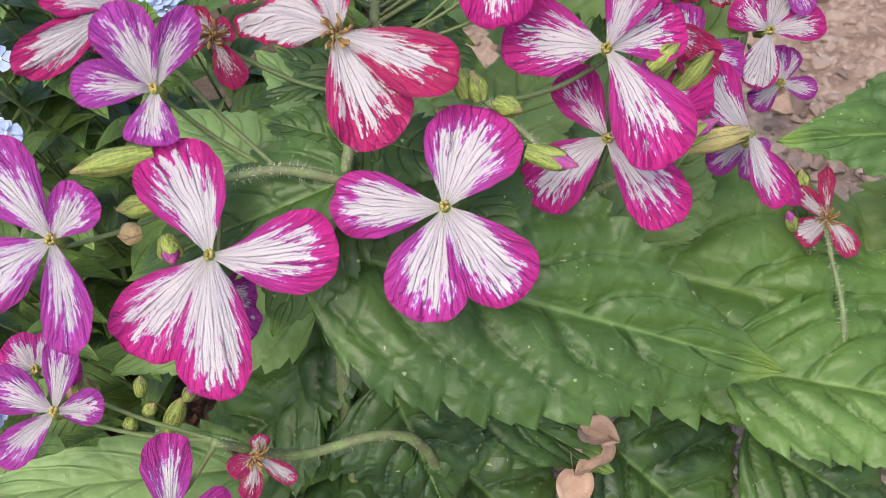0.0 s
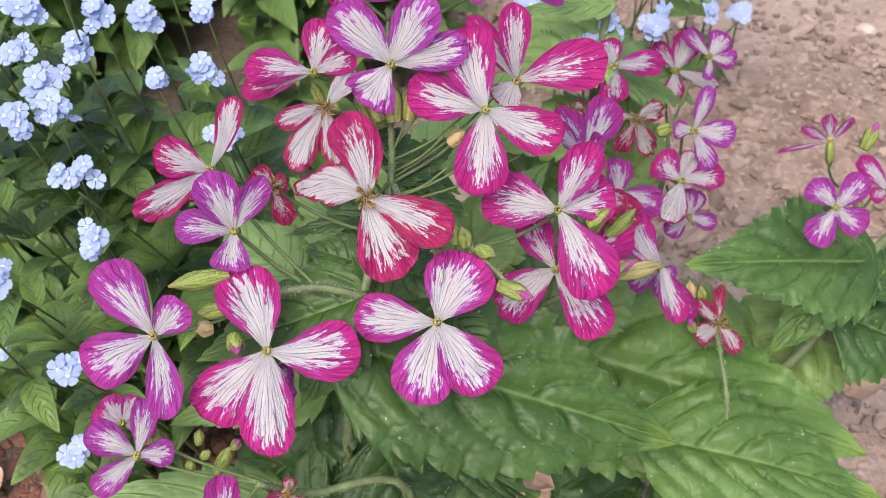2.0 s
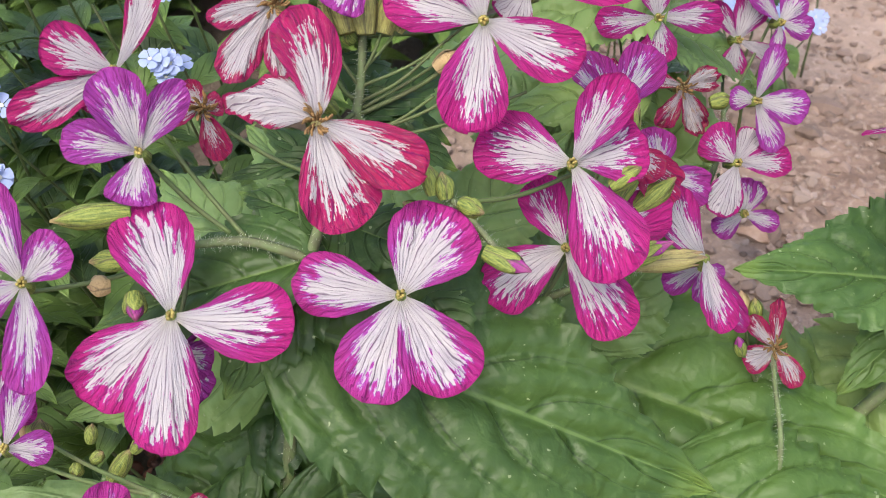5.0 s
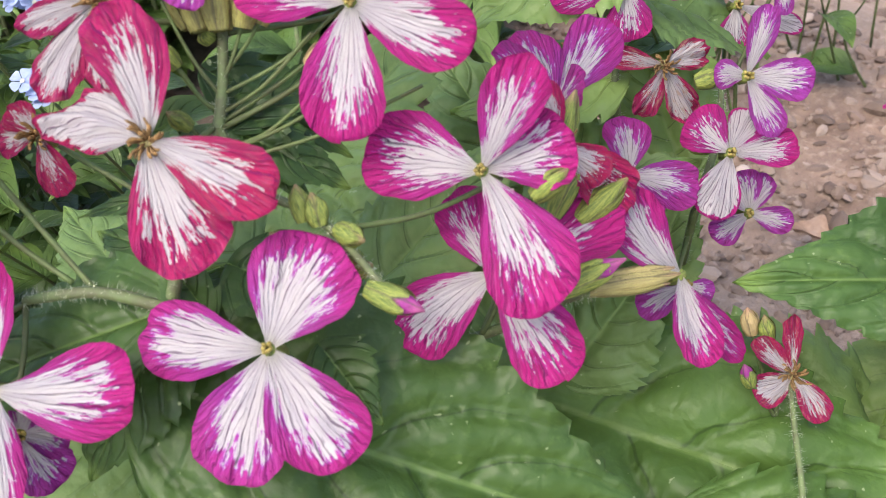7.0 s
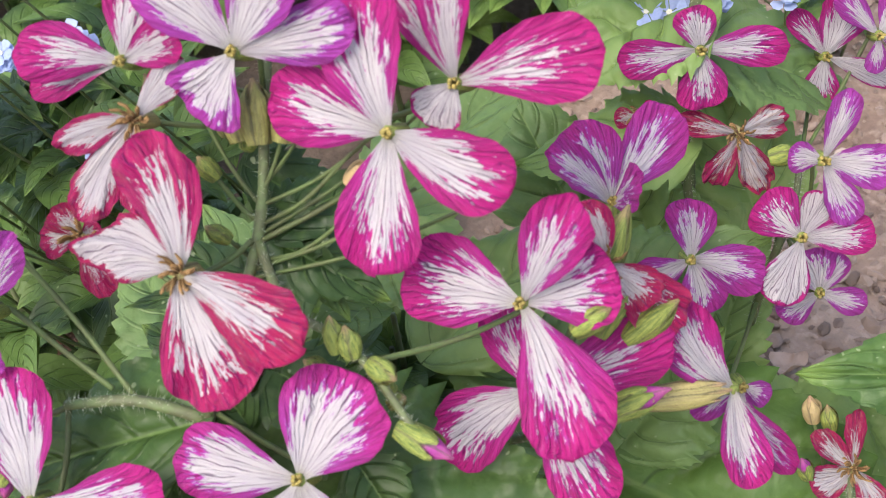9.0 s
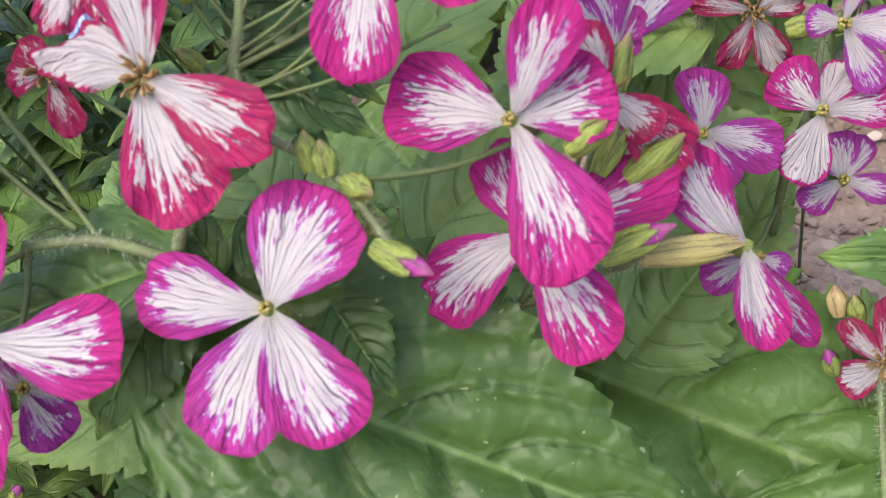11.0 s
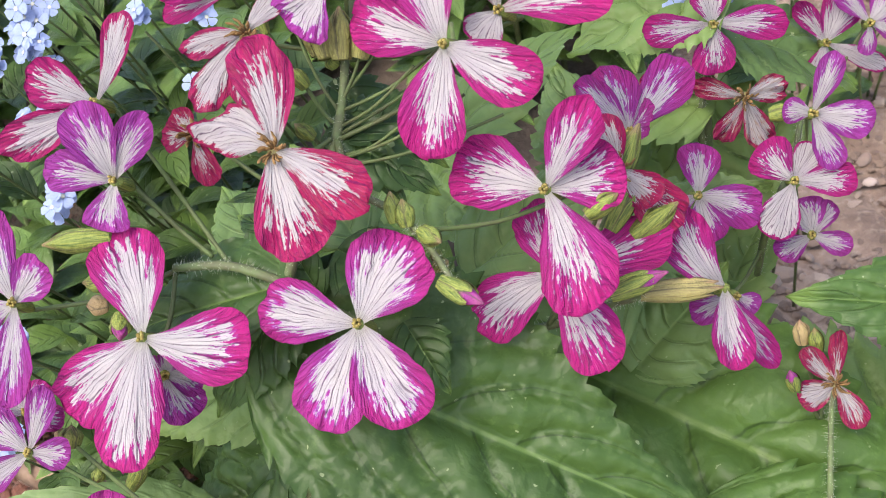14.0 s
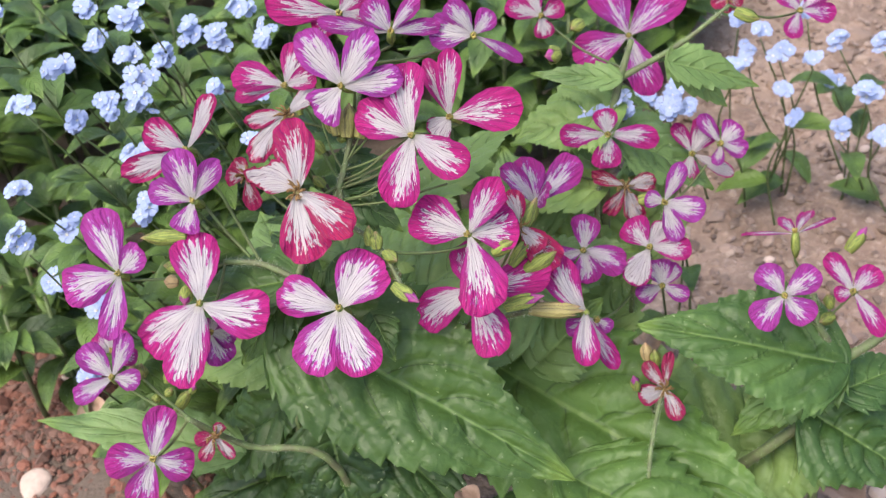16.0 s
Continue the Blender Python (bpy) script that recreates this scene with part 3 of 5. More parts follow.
def scatter(name, label, count, mat, where, size, flat=0.55, seed=1):
    """Angular bits strewn over the ground, one mesh."""
    rnd = random.Random(seed)
    base = [Vector(v) for v in ((1, 0, 0), (-1, 0, 0), (0, 1, 0), (0, -1, 0), (0, 0, 1), (0, 0, -1))]
    tri = [(0, 2, 4), (2, 1, 4), (1, 3, 4), (3, 0, 4), (2, 0, 5), (1, 2, 5), (3, 1, 5), (0, 3, 5)]
    verts, faces = list(base), []
    known = {}
    for t in tri:
        m = []
        for i, j in ((0, 1), (1, 2), (2, 0)):
            key = tuple(sorted((t[i], t[j])))
            if key not in known:
                known[key] = len(verts)
                verts.append(((base[key[0]] + base[key[1]]) / 2).normalized() * 0.96)
            m.append(known[key])
        faces += [(t[0], m[0], m[2]), (m[0], t[1], m[1]), (m[2], m[1], t[2]), (m[0], m[1], m[2])]
    av, af = [], []
    for _ in range(count):
        x, y = where(rnd)
        s = size * math.exp(rnd.gauss(0, 0.45))
        turn = Euler((rnd.uniform(-0.5, 0.5), rnd.uniform(-0.5, 0.5), rnd.uniform(0, 6.3))).to_matrix()
        stretch = Vector((rnd.uniform(0.7, 1.5), rnd.uniform(0.55, 1.0), flat * rnd.uniform(0.6, 1.2)))
        b = len(av)
        z = 0.008 * noise.noise(Vector((x * 9, y * 9, 0.0))) - 0.006 + 0.3 * s * flat
        for v in verts:
            j = Vector((v.x * stretch.x, v.y * stretch.y, v.z * stretch.z)) * s * rnd.uniform(0.78, 1.15)
            av.append(turn @ j + Vector((x, y, z)))
        af += [tuple(i + b for i in f) for f in faces]
    return tagged(part(name, av, af, mat, None, smooth=False), label, "mulch", kind="stuff")


def open_soil(rnd):
    while True:
        x, y = rnd.uniform(-0.12, 0.45), rnd.uniform(0.0, 0.80)
        if rnd.random() < 1.15 - y and x > -0.045 + 0.20 * (y - 0.10):
            return x, y


def bed_corner(rnd):
    return rnd.gauss(-0.20, 0.05), rnd.gauss(0.10, 0.035)


def left_soil(rnd):
    return rnd.uniform(-0.42, -0.02), rnd.uniform(-0.06, 0.16)


scatter("mulch", "crumbled pinkish brown bark mulch and grit on the soil", 19000, CHIPS, open_soil, 0.0016, seed=2)
scatter("gravel", "small pale stones lying in the mulch", 140, CHIPS, open_soil, 0.0032, 0.6, seed=3)
scatter("grit", "reddish brown grit on the bare soil beside the flower bed", 6000, RED_CHIPS, left_soil, 0.0015, seed=4)
scatter("litter", "reddish brown broken bark at the edge of the bed", 9000, RED_CHIPS, bed_corner, 0.0013, 0.45, seed=5)


def stone(x, y, size, seed):
    """A rounded, slightly angular stone sunk a little into the mulch."""
    rnd = random.Random(seed)
    bm = bmesh.new()
    bmesh.ops.create_icosphere(bm, subdivisions=3, radius=1.0)
    sx, sy, sz = size * rnd.uniform(0.9, 1.35), size * rnd.uniform(0.7, 1.0), size * rnd.uniform(0.45, 0.65)
    for v in bm.verts:
        k = 1 + 0.22 * noise.noise(v.co * 1.3 + Vector((seed, 0, 0))) + 0.05 * noise.noise(v.co * 4.0)
        v.co = Vector((v.co.x * sx * k, v.co.y * sy * k, v.co.z * sz * k))
    me = bpy.data.meshes.new("stone")
    bm.to_mesh(me)
    bm.free()
    me.materials.append(STONE)
    me.polygons.foreach_set("use_smooth", np.ones(len(me.polygons), dtype=bool))
    ob = new("stone", me)
    ob.matrix_world = Matrix.Translation((x, y, 0.25 * sz - 0.005)) @ Euler((0, 0, rnd.uniform(0, 6))).to_matrix().to_4x4()
    return tagged(ob, "pale pinkish stone half sunk in the mulch", "stone", "stones in the soil")


stone(0.111, 0.292, 0.0036, 1)
stone(0.099, 0.281, 0.0029, 2)
stone(0.086, 0.226, 0.0024, 3)
stone(0.119, 0.320, 0.0030, 4)
stone(0.208, 0.309, 0.0040, 5)
stone(0.145, 0.263, 0.0032, 6)
stone(0.150, 0.241, 0.0028, 7)
stone(0.185, 0.275, 0.0029, 8)
stone(-0.178, 0.026, 0.0083, 9)
stone(-0.212, 0.102, 0.0022, 10)
stone(-0.179, 0.089, 0.0027, 11)
stone(-0.202, 0.084, 0.0021, 12)
stone(0.132, 0.113, 0.0039, 13)
stone(0.143, 0.102, 0.0038, 14)
stone(0.132, 0.171, 0.0033, 15)


def dead_leaf(x, y, z, size, seed):
    """A dry, crumpled leaf."""
    rnd = random.Random(seed)
    rows, cols = 15, 9
    verts = []
    for r in range(rows):
        u = r / (rows - 1)
        wide = 0.42 * math.sin(math.pi * u ** 0.8) ** 0.8 + 0.01
        for c in range(cols):
            v = 2 * c / (cols - 1) - 1
            lift = 0.55 * wide * v * v + 0.16 * noise.noise(Vector((3 * u + seed, 3 * v, 1.0))) + 0.25 * u * u
            verts.append((size * wide * v * (1 - 0.2 * u), size * (u - 0.5), size * lift))
    ob = part("dead_leaf", verts, grid_faces(rows, cols), DEAD, None)
    ob.matrix_world = Matrix.Translation((x, y, z)) @ Euler((rnd.uniform(-0.2, 0.3), rnd.uniform(-0.2, 0.2), rnd.uniform(0, 6))).to_matrix().to_4x4()
    return tagged(ob, "curled dry pinkish brown leaf on the soil", "leaf", "fallen leaves")


dead_leaf(0.022, 0.069, 0.004, 0.0201, 1)
dead_leaf(0.028, 0.072, 0.004, 0.0127, 2)
dead_leaf(0.039, 0.056, 0.004, 0.0119, 3)
dead_leaf(0.131, 0.113, 0.004, 0.0151, 4)
dead_leaf(0.148, 0.084, 0.004, 0.0144, 5)
dead_leaf(0.069, 0.130, 0.004, 0.0135, 6)
dead_leaf(0.103, 0.181, 0.004, 0.0141, 7)
dead_leaf(-0.166, 0.057, 0.004, 0.0190, 8)
dead_leaf(0.045, 0.155, 0.004, 0.0165, 9)
dead_leaf(0.122, 0.100, 0.006, 0.0300, 12)
dead_leaf(0.129, 0.092, 0.005, 0.0240, 14)
dead_leaf(0.0252, 0.0072, 0.0694, 0.0100, 13)
dead_leaf(0.0230, 0.0048, 0.0645, 0.0125, 16)
dead_leaf(0.0196, 0.0029, 0.0575, 0.0105, 17)

# ---- honesty plants ----
honesty = thing("honesty_plant", "honesty plant in full flower, white petals rimmed magenta", "plant", "honesty plants")
side_shoot = thing("honesty_shoot", "low honesty shoot with small violet-rimmed flowers and green buds", "plant", "honesty plants")
honesty_behind = thing("honesty_plant", "smaller honesty plant behind, magenta and faded flowers on thin stems", "plant", "honesty plants")
honesty_right = thing("honesty_plant", "leafy honesty plant beside open soil with violet-rimmed flowers", "plant", "honesty plants")

# leaves
leaf(honesty, (-0.0200, 0.0052, 0.1358), (0.0622, 0.0006, 0.0967), (0.32, -0.58, 0.75), 53.4, 13, 4)
leaf(honesty, (-0.0183, 0.0085, 0.1496), (-0.0582, 0.0014, 0.1378), (-0.21, -0.35, 0.91), 24.7, 9, 4)
leaf(honesty, (-0.0183, 0.0099, 0.1473), (-0.0336, -0.0051, 0.1261), (-0.19, -0.73, 0.66), 24.5, 6, 6)
leaf(honesty, (-0.0127, 0.0113, 0.1453), (-0.0197, 0.0166, 0.1565), (0.32, -0.76, 0.56), 8.8, 6, 3)
leaf(honesty, (-0.0077, 0.0298, 0.1661), (0.0089, 0.0275, 0.1559), (0.42, -0.44, 0.79), 14.2, 8, 3)
leaf(honesty, (-0.0172, 0.0186, 0.1506), (-0.0323, 0.0237, 0.1525), (0.02, -0.31, 0.95), 15.0, 8, 3)
leaf(honesty, (-0.0145, 0.0290, 0.1573), (-0.0366, 0.0268, 0.1526), (-0.14, -0.46, 0.87), 6.8, 6, 3)
leaf(honesty, (-0.0091, 0.0189, 0.1482), (0.0058, 0.0135, 0.1460), (0.02, -0.32, 0.95), 16.3, 7, 3)
leaf(honesty, (-0.0138, 0.0419, 0.1686), (0.0070, 0.0385, 0.1531), (0.47, -0.47, 0.74), 13.2, 8, 4)
leaf(honesty, (0.0048, 0.0081, 0.1405), (0.0136, -0.0001, 0.1330), (0.27, -0.48, 0.83), 12.3, 7, 3)
leaf(honesty, (-0.0084, 0.0315, 0.1663), (0.0074, 0.0437, 0.1678), (0.13, -0.29, 0.95), 12.2, 8, 3)
leaf(honesty, (-0.0077, 0.0343, 0.1674), (0.0031, 0.0236, 0.1551), (0.10, -0.71, 0.70), 10.8, 7, 3)
leaf(honesty, (-0.0119, 0.0263, 0.1522), (-0.0300, 0.0383, 0.1576), (0.03, -0.37, 0.93), 15.2, 8, 3)
leaf(honesty, (0.0058, 0.0436, 0.1220), (0.0314, 0.0713, 0.1335), (-0.12, -0.29, 0.95), 26.4, 9, 4, YOUNG_LEAF)
leaf(honesty, (-0.0397, 0.0399, 0.1240), (-0.0617, 0.0631, 0.1261), (-0.03, -0.11, 0.99), 23.2, 9, 4, YOUNG_LEAF)
leaf(honesty, (-0.0183, 0.0403, 0.1325), (-0.0401, 0.0630, 0.1394), (0.07, -0.23, 0.97), 21.1, 9, 4, YOUNG_LEAF)
leaf(honesty, (-0.0005, 0.0558, 0.1464), (0.0220, 0.0913, 0.1514), (0.02, -0.15, 0.99), 23.0, 9, 4, YOUNG_LEAF)
leaf(honesty, (0.0299, 0.0385, 0.1039), (0.0045, 0.0592, 0.1279), (0.32, -0.52, 0.79), 33.0, 9, 4, YOUNG_LEAF)
leaf(honesty, (0.0335, 0.0588, 0.1168), (0.0634, 0.0737, 0.1222), (-0.06, -0.22, 0.97), 29.0, 9, 4, YOUNG_LEAF)
leaf(honesty, (0.0324, 0.0554, 0.1092), (0.0084, 0.0319, 0.0872), (-0.27, -0.49, 0.83), 28.3, 9, 4, YOUNG_LEAF)
leaf(honesty, (-0.0254, 0.0232, 0.0902), (0.0289, 0.0028, 0.0637), (0.32, -0.30, 0.90), 47.8, 11, 6)
leaf(honesty, (-0.0261, 0.0219, 0.1078), (-0.0538, 0.0033, 0.0722), (-0.47, -0.58, 0.67), 38.7, 10, 6)
leaf(honesty, (0.0233, 0.0460, 0.0892), (0.1217, 0.0167, 0.0654), (0.09, -0.43, 0.90), 65.9, 12, 6, MID_LEAF)
leaf(honesty, (0.0567, 0.0138, 0.0817), (0.1206, 0.0008, 0.0673), (0.16, -0.27, 0.95), 41.2, 11, 6, MID_LEAF)
leaf(honesty, (-0.0441, -0.0057, 0.0871), (-0.1072, -0.0169, 0.0987), (0.22, -0.22, 0.95), 22.7, 7, 5, YOUNG_LEAF)
leaf(honesty, (-0.0140, 0.0163, 0.0734), (-0.0616, -0.0168, 0.0679), (0.05, -0.23, 0.97), 46.5, 9, 5)
leaf(honesty, (-0.0249, 0.0197, 0.1055), (-0.0375, -0.0034, 0.0702), (-0.02, -0.83, 0.55), 49.2, 9, 5)
leaf(honesty, (-0.0099, 0.0135, 0.0614), (0.0157, -0.0023, 0.0301), (0.48, -0.56, 0.68), 46.7, 10, 5)
leaf(honesty, (0.0305, 0.0120, 0.0562), (0.0590, -0.0030, 0.0255), (0.47, -0.55, 0.70), 49.3, 10, 5)
leaf(honesty, (0.0631, 0.0156, 0.0511), (0.0977, 0.0013, 0.0259), (0.39, -0.46, 0.80), 41.8, 10, 5)
leaf(honesty, (-0.0156, 0.0039, 0.0943), (-0.0074, -0.0089, 0.0648), (0.35, -0.82, 0.45), 34.9, 10, 5)
leaf(honesty, (-0.0371, 0.0078, 0.0918), (-0.0639, -0.0034, 0.0698), (-0.41, -0.51, 0.76), 33.2, 10, 5)
leaf(honesty_behind, (0.0980, 0.0508, 0.0491), (0.0315, 0.0524, 0.0962), (0.52, -0.41, 0.75), 59.2, 11, 6, YOUNG_LEAF)
leaf(honesty_behind, (0.0667, 0.1085, 0.1664), (0.0918, 0.1183, 0.1543), (0.52, -0.48, 0.70), 14.8, 7, 5, YOUNG_LEAF)
leaf(honesty_behind, (0.0509, 0.1049, 0.1612), (0.0241, 0.1001, 0.1638), (0.18, -0.56, 0.81), 10.5, 6, 4, YOUNG_LEAF)
leaf(honesty_behind, (0.0486, 0.1055, 0.1503), (0.0170, 0.0941, 0.1416), (-0.17, -0.26, 0.95), 35.8, 9, 5, YOUNG_LEAF)
leaf(honesty_behind, (0.0514, 0.1042, 0.1409), (0.0807, 0.1109, 0.1199), (0.59, -0.08, 0.80), 30.7, 8, 5, YOUNG_LEAF)
leaf(honesty_behind, (0.0471, 0.0902, 0.1305), (0.0144, 0.0858, 0.1271), (-0.08, -0.18, 0.98), 27.0, 8, 5, YOUNG_LEAF)
leaf(honesty_behind, (0.0653, 0.1153, 0.1652), (0.0823, 0.1195, 0.1448), (0.66, -0.62, 0.42), 15.8, 7, 5, YOUNG_LEAF)
leaf(honesty_behind, (0.0535, 0.0783, 0.0877), (0.0467, 0.1083, 0.1159), (0.12, -0.67, 0.74), 26.5, 9, 5, YOUNG_LEAF)
leaf(honesty_behind, (0.0501, 0.0671, 0.0850), (0.0623, 0.0947, 0.0996), (-0.09, -0.43, 0.90), 23.8, 9, 5, YOUNG_LEAF)
leaf(honesty_behind, (0.0260, 0.0836, 0.1132), (0.0096, 0.1063, 0.1308), (0.25, -0.48, 0.84), 30.1, 9, 5, YOUNG_LEAF)
leaf(honesty_behind, (0.0421, 0.0808, 0.1016), (0.0304, 0.1053, 0.1197), (0.18, -0.53, 0.83), 30.5, 9, 5, YOUNG_LEAF)
leaf(honesty_behind, (-0.0209, 0.0891, 0.1128), (0.0086, 0.0530, 0.1145), (0.10, -0.45, 0.88), 34.0, 9, 5, YOUNG_LEAF)
leaf(honesty_behind, (0.0373, 0.0462, 0.0928), (0.0554, 0.0588, 0.1123), (0.20, -0.55, 0.80), 27.0, 9, 5, YOUNG_LEAF)
leaf(honesty_behind, (0.0604, 0.0957, 0.1018), (0.0497, 0.1238, 0.1227), (0.14, -0.56, 0.82), 31.3, 9, 5, YOUNG_LEAF)
leaf(honesty, (-0.0323, 0.0167, 0.1120), (-0.0711, 0.0048, 0.1074), (0.03, -0.46, 0.89), 24.7, 9, 5, YOUNG_LEAF)
leaf(honesty_right, (0.1240, 0.0626, 0.0966), (0.0684, 0.0486, 0.1138), (0.37, -0.45, 0.81), 39.1, 12, 5, MID_LEAF)
leaf(honesty_right, (0.1192, 0.0694, 0.0652), (0.0872, 0.0417, 0.0413), (-0.16, -0.53, 0.83), 43.3, 10, 5, YOUNG_LEAF)
leaf(honesty_right, (0.1197, 0.0569, 0.0796), (0.1543, 0.0546, 0.0584), (0.45, -0.44, 0.78), 39.2, 9, 5, MID_LEAF)
leaf(honesty_right, (0.1239, 0.0657, 0.0936), (0.0963, 0.0468, 0.0744), (-0.20, -0.55, 0.81), 25.6, 9, 5, MID_LEAF)
leaf(honesty_right, (0.1269, 0.0611, 0.0869), (0.1465, 0.0784, 0.0863), (0.21, -0.21, 0.95), 22.1, 8, 4, MID_LEAF)
# stems
stalk(honesty, "stem", [(-0.0272, 0.0118, -0.0050), (-0.0272, -0.0042, 0.0500), (-0.0261, 0.0039, 0.0916), (-0.0224, 0.0089, 0.1204), (-0.0170, 0.0093, 0.1490), (-0.0097, 0.0291, 0.1668), (-0.0094, 0.0457, 0.1804), (-0.0090, 0.0623, 0.1926)], 1.75, 0.55)
stalk(honesty, "branch", [(-0.0170, 0.0093, 0.1490), (-0.0274, 0.0092, 0.1529), (-0.0378, 0.0071, 0.1537)], 1.05, 0.80)
stalk(honesty, "branch", [(-0.0223, 0.0077, 0.1220), (-0.0121, 0.0111, 0.1250), (0.0051, 0.0176, 0.1255), (0.0257, 0.0244, 0.1262), (0.0400, 0.0262, 0.1322), (0.0450, 0.0268, 0.1330)], 1.15, 0.70)
stalk(honesty, "branch", [(-0.0097, 0.0291, 0.1668), (-0.0037, 0.0202, 0.1628), (0.0068, 0.0149, 0.1607), (0.0170, 0.0052, 0.1560)], 0.80, 0.60)
stalk(honesty, "flower_stalk", [(-0.0311, 0.0104, 0.1539), (-0.0381, 0.0133, 0.1581), (-0.0448, 0.0154, 0.1654), (-0.0445, 0.0138, 0.1671)], 0.48, .40)
stalk(honesty, "flower_stalk", [(-0.0379, 0.0078, 0.1529), (-0.0384, 0.0027, 0.1474), (-0.0390, -0.0028, 0.1440), (-0.0387, -0.0042, 0.1458)], 0.48, .40)
stalk(honesty, "flower_stalk", [(-0.0372, 0.0078, 0.1529), (-0.0509, 0.0037, 0.1487), (-0.0641, -0.0020, 0.1500), (-0.0636, -0.0034, 0.1517)], 0.48, .40)
stalk(honesty, "flower_stalk", [(-0.0101, 0.0284, 0.1675), (-0.0123, 0.0247, 0.1676), (-0.0145, 0.0211, 0.1688), (-0.0144, 0.0195, 0.1704)], 0.48, .40)
stalk(honesty, "flower_stalk", [(-0.0094, 0.0443, 0.1791), (-0.0087, 0.0448, 0.1829), (-0.0079, 0.0454, 0.1880), (-0.0079, 0.0437, 0.1894)], 0.48, .40)
stalk(honesty, "flower_stalk", [(-0.0090, 0.0291, 0.1668), (0.0025, 0.0354, 0.1698), (0.0138, 0.0397, 0.1779), (0.0136, 0.0380, 0.1794)], 0.48, .40)
stalk(honesty, "flower_stalk", [(0.0094, 0.0131, 0.1598), (0.0201, 0.0223, 0.1543), (0.0305, 0.0298, 0.1539), (0.0303, 0.0282, 0.1556)], 0.48, .40)
stalk(honesty, "flower_stalk", [(0.0256, 0.0238, 0.1270), (0.0279, 0.0257, 0.1303), (0.0302, 0.0275, 0.1350), (0.0299, 0.0260, 0.1368)], 0.48, .40)
stalk(honesty, "flower_stalk", [(-0.0094, 0.0428, 0.1777), (-0.0164, 0.0412, 0.1782), (-0.0234, 0.0389, 0.1810), (-0.0232, 0.0372, 0.1826)], 0.48, .40)
stalk(honesty, "flower_stalk", [(-0.0094, 0.0457, 0.1804), (-0.0178, 0.0463, 0.1818), (-0.0261, 0.0460, 0.1861), (-0.0259, 0.0443, 0.1876)], 0.48, .40)
stalk(honesty, "flower_stalk", [(-0.0275, 0.0098, 0.1521), (-0.0389, 0.0189, 0.1604), (-0.0497, 0.0252, 0.1756), (-0.0494, 0.0236, 0.1772)], 0.48, .40)
stalk(honesty, "flower_stalk", [(-0.0165, 0.0103, 0.1499), (-0.0080, 0.0081, 0.1446), (0.0005, 0.0050, 0.1427), (0.0004, 0.0036, 0.1445)], 0.48, .40)
stalk(honesty, "flower_stalk", [(-0.0144, 0.0216, 0.1573), (-0.0265, 0.0282, 0.1573), (-0.0383, 0.0331, 0.1623), (-0.0380, 0.0314, 0.1639)], 0.48, .40)
stalk(honesty, "flower_stalk", [(0.0256, 0.0238, 0.1270), (0.0318, 0.0376, 0.1327), (0.0378, 0.0502, 0.1462), (0.0377, 0.0494, 0.1484)], 0.48, .40)
stalk(honesty, "flower_stalk", [(0.0425, 0.0260, 0.1338), (0.0488, 0.0328, 0.1267), (0.0554, 0.0385, 0.1231), (0.0561, 0.0371, 0.1248)], 0.48, .40)
stalk(honesty, "flower_stalk", [(-0.0094, 0.0408, 0.1759), (0.0062, 0.0463, 0.1743), (0.0215, 0.0493, 0.1785), (0.0213, 0.0475, 0.1800)], 0.48, .40)
stalk(honesty, "flower_stalk", [(-0.0094, 0.0595, 0.1914), (-0.0059, 0.0606, 0.1922), (-0.0025, 0.0618, 0.1937), (-0.0018, 0.0605, 0.1954)], 0.48, .40)
stalk(honesty, "flower_stalk", [(-0.0094, 0.0595, 0.1914), (-0.0143, 0.0626, 0.1948), (-0.0189, 0.0654, 0.2000), (-0.0179, 0.0636, 0.2010)], 0.48, .40)
stalk(honesty, "flower_stalk", [(-0.0094, 0.0575, 0.1896), (0.0036, 0.0669, 0.1877), (0.0176, 0.0737, 0.1911), (0.0184, 0.0719, 0.1922)], 0.48, .40)
stalk(honesty, "flower_stalk", [(0.0256, 0.0238, 0.1270), (0.0310, 0.0342, 0.1355), (0.0374, 0.0422, 0.1499), (0.0380, 0.0405, 0.1513)], 0.48, .40)
stalk(honesty, "flower_stalk", [(-0.0252, 0.0127, 0.1480), (-0.0361, 0.0080, 0.1363), (-0.0457, 0.0016, 0.1298), (-0.0445, 0.0002, 0.1313)], 0.48, .40)
stalk(honesty, "flower_stalk", [(-0.0094, 0.0310, 0.1680), (-0.0017, 0.0323, 0.1721), (0.0060, 0.0352, 0.1785)], 0.34, .28)
stalk(honesty, "flower_stalk", [(-0.0094, 0.0330, 0.1700), (0.0006, 0.0355, 0.1738), (0.0105, 0.0395, 0.1800)], 0.34, .28)
stalk(honesty, "flower_stalk", [(-0.0094, 0.0300, 0.1670), (0.0036, 0.0357, 0.1728), (0.0165, 0.0430, 0.1810)], 0.34, .28)
stalk(honesty, "flower_stalk", [(-0.0096, 0.0270, 0.1645), (-0.0025, 0.0277, 0.1663), (0.0045, 0.0300, 0.1705)], 0.34, .28)
stalk(honesty, "flower_stalk", [(-0.0097, 0.0260, 0.1640), (0.0026, 0.0287, 0.1678), (0.0150, 0.0330, 0.1740)], 0.34, .28)
stalk(honesty, "flower_stalk", [(-0.0100, 0.0250, 0.1632), (0.0055, 0.0287, 0.1649), (0.0210, 0.0340, 0.1690)], 0.34, .28)
stalk(honesty, "flower_stalk", [(-0.0094, 0.0330, 0.1700), (-0.0129, 0.0352, 0.1753), (-0.0165, 0.0390, 0.1830)], 0.34, .28)
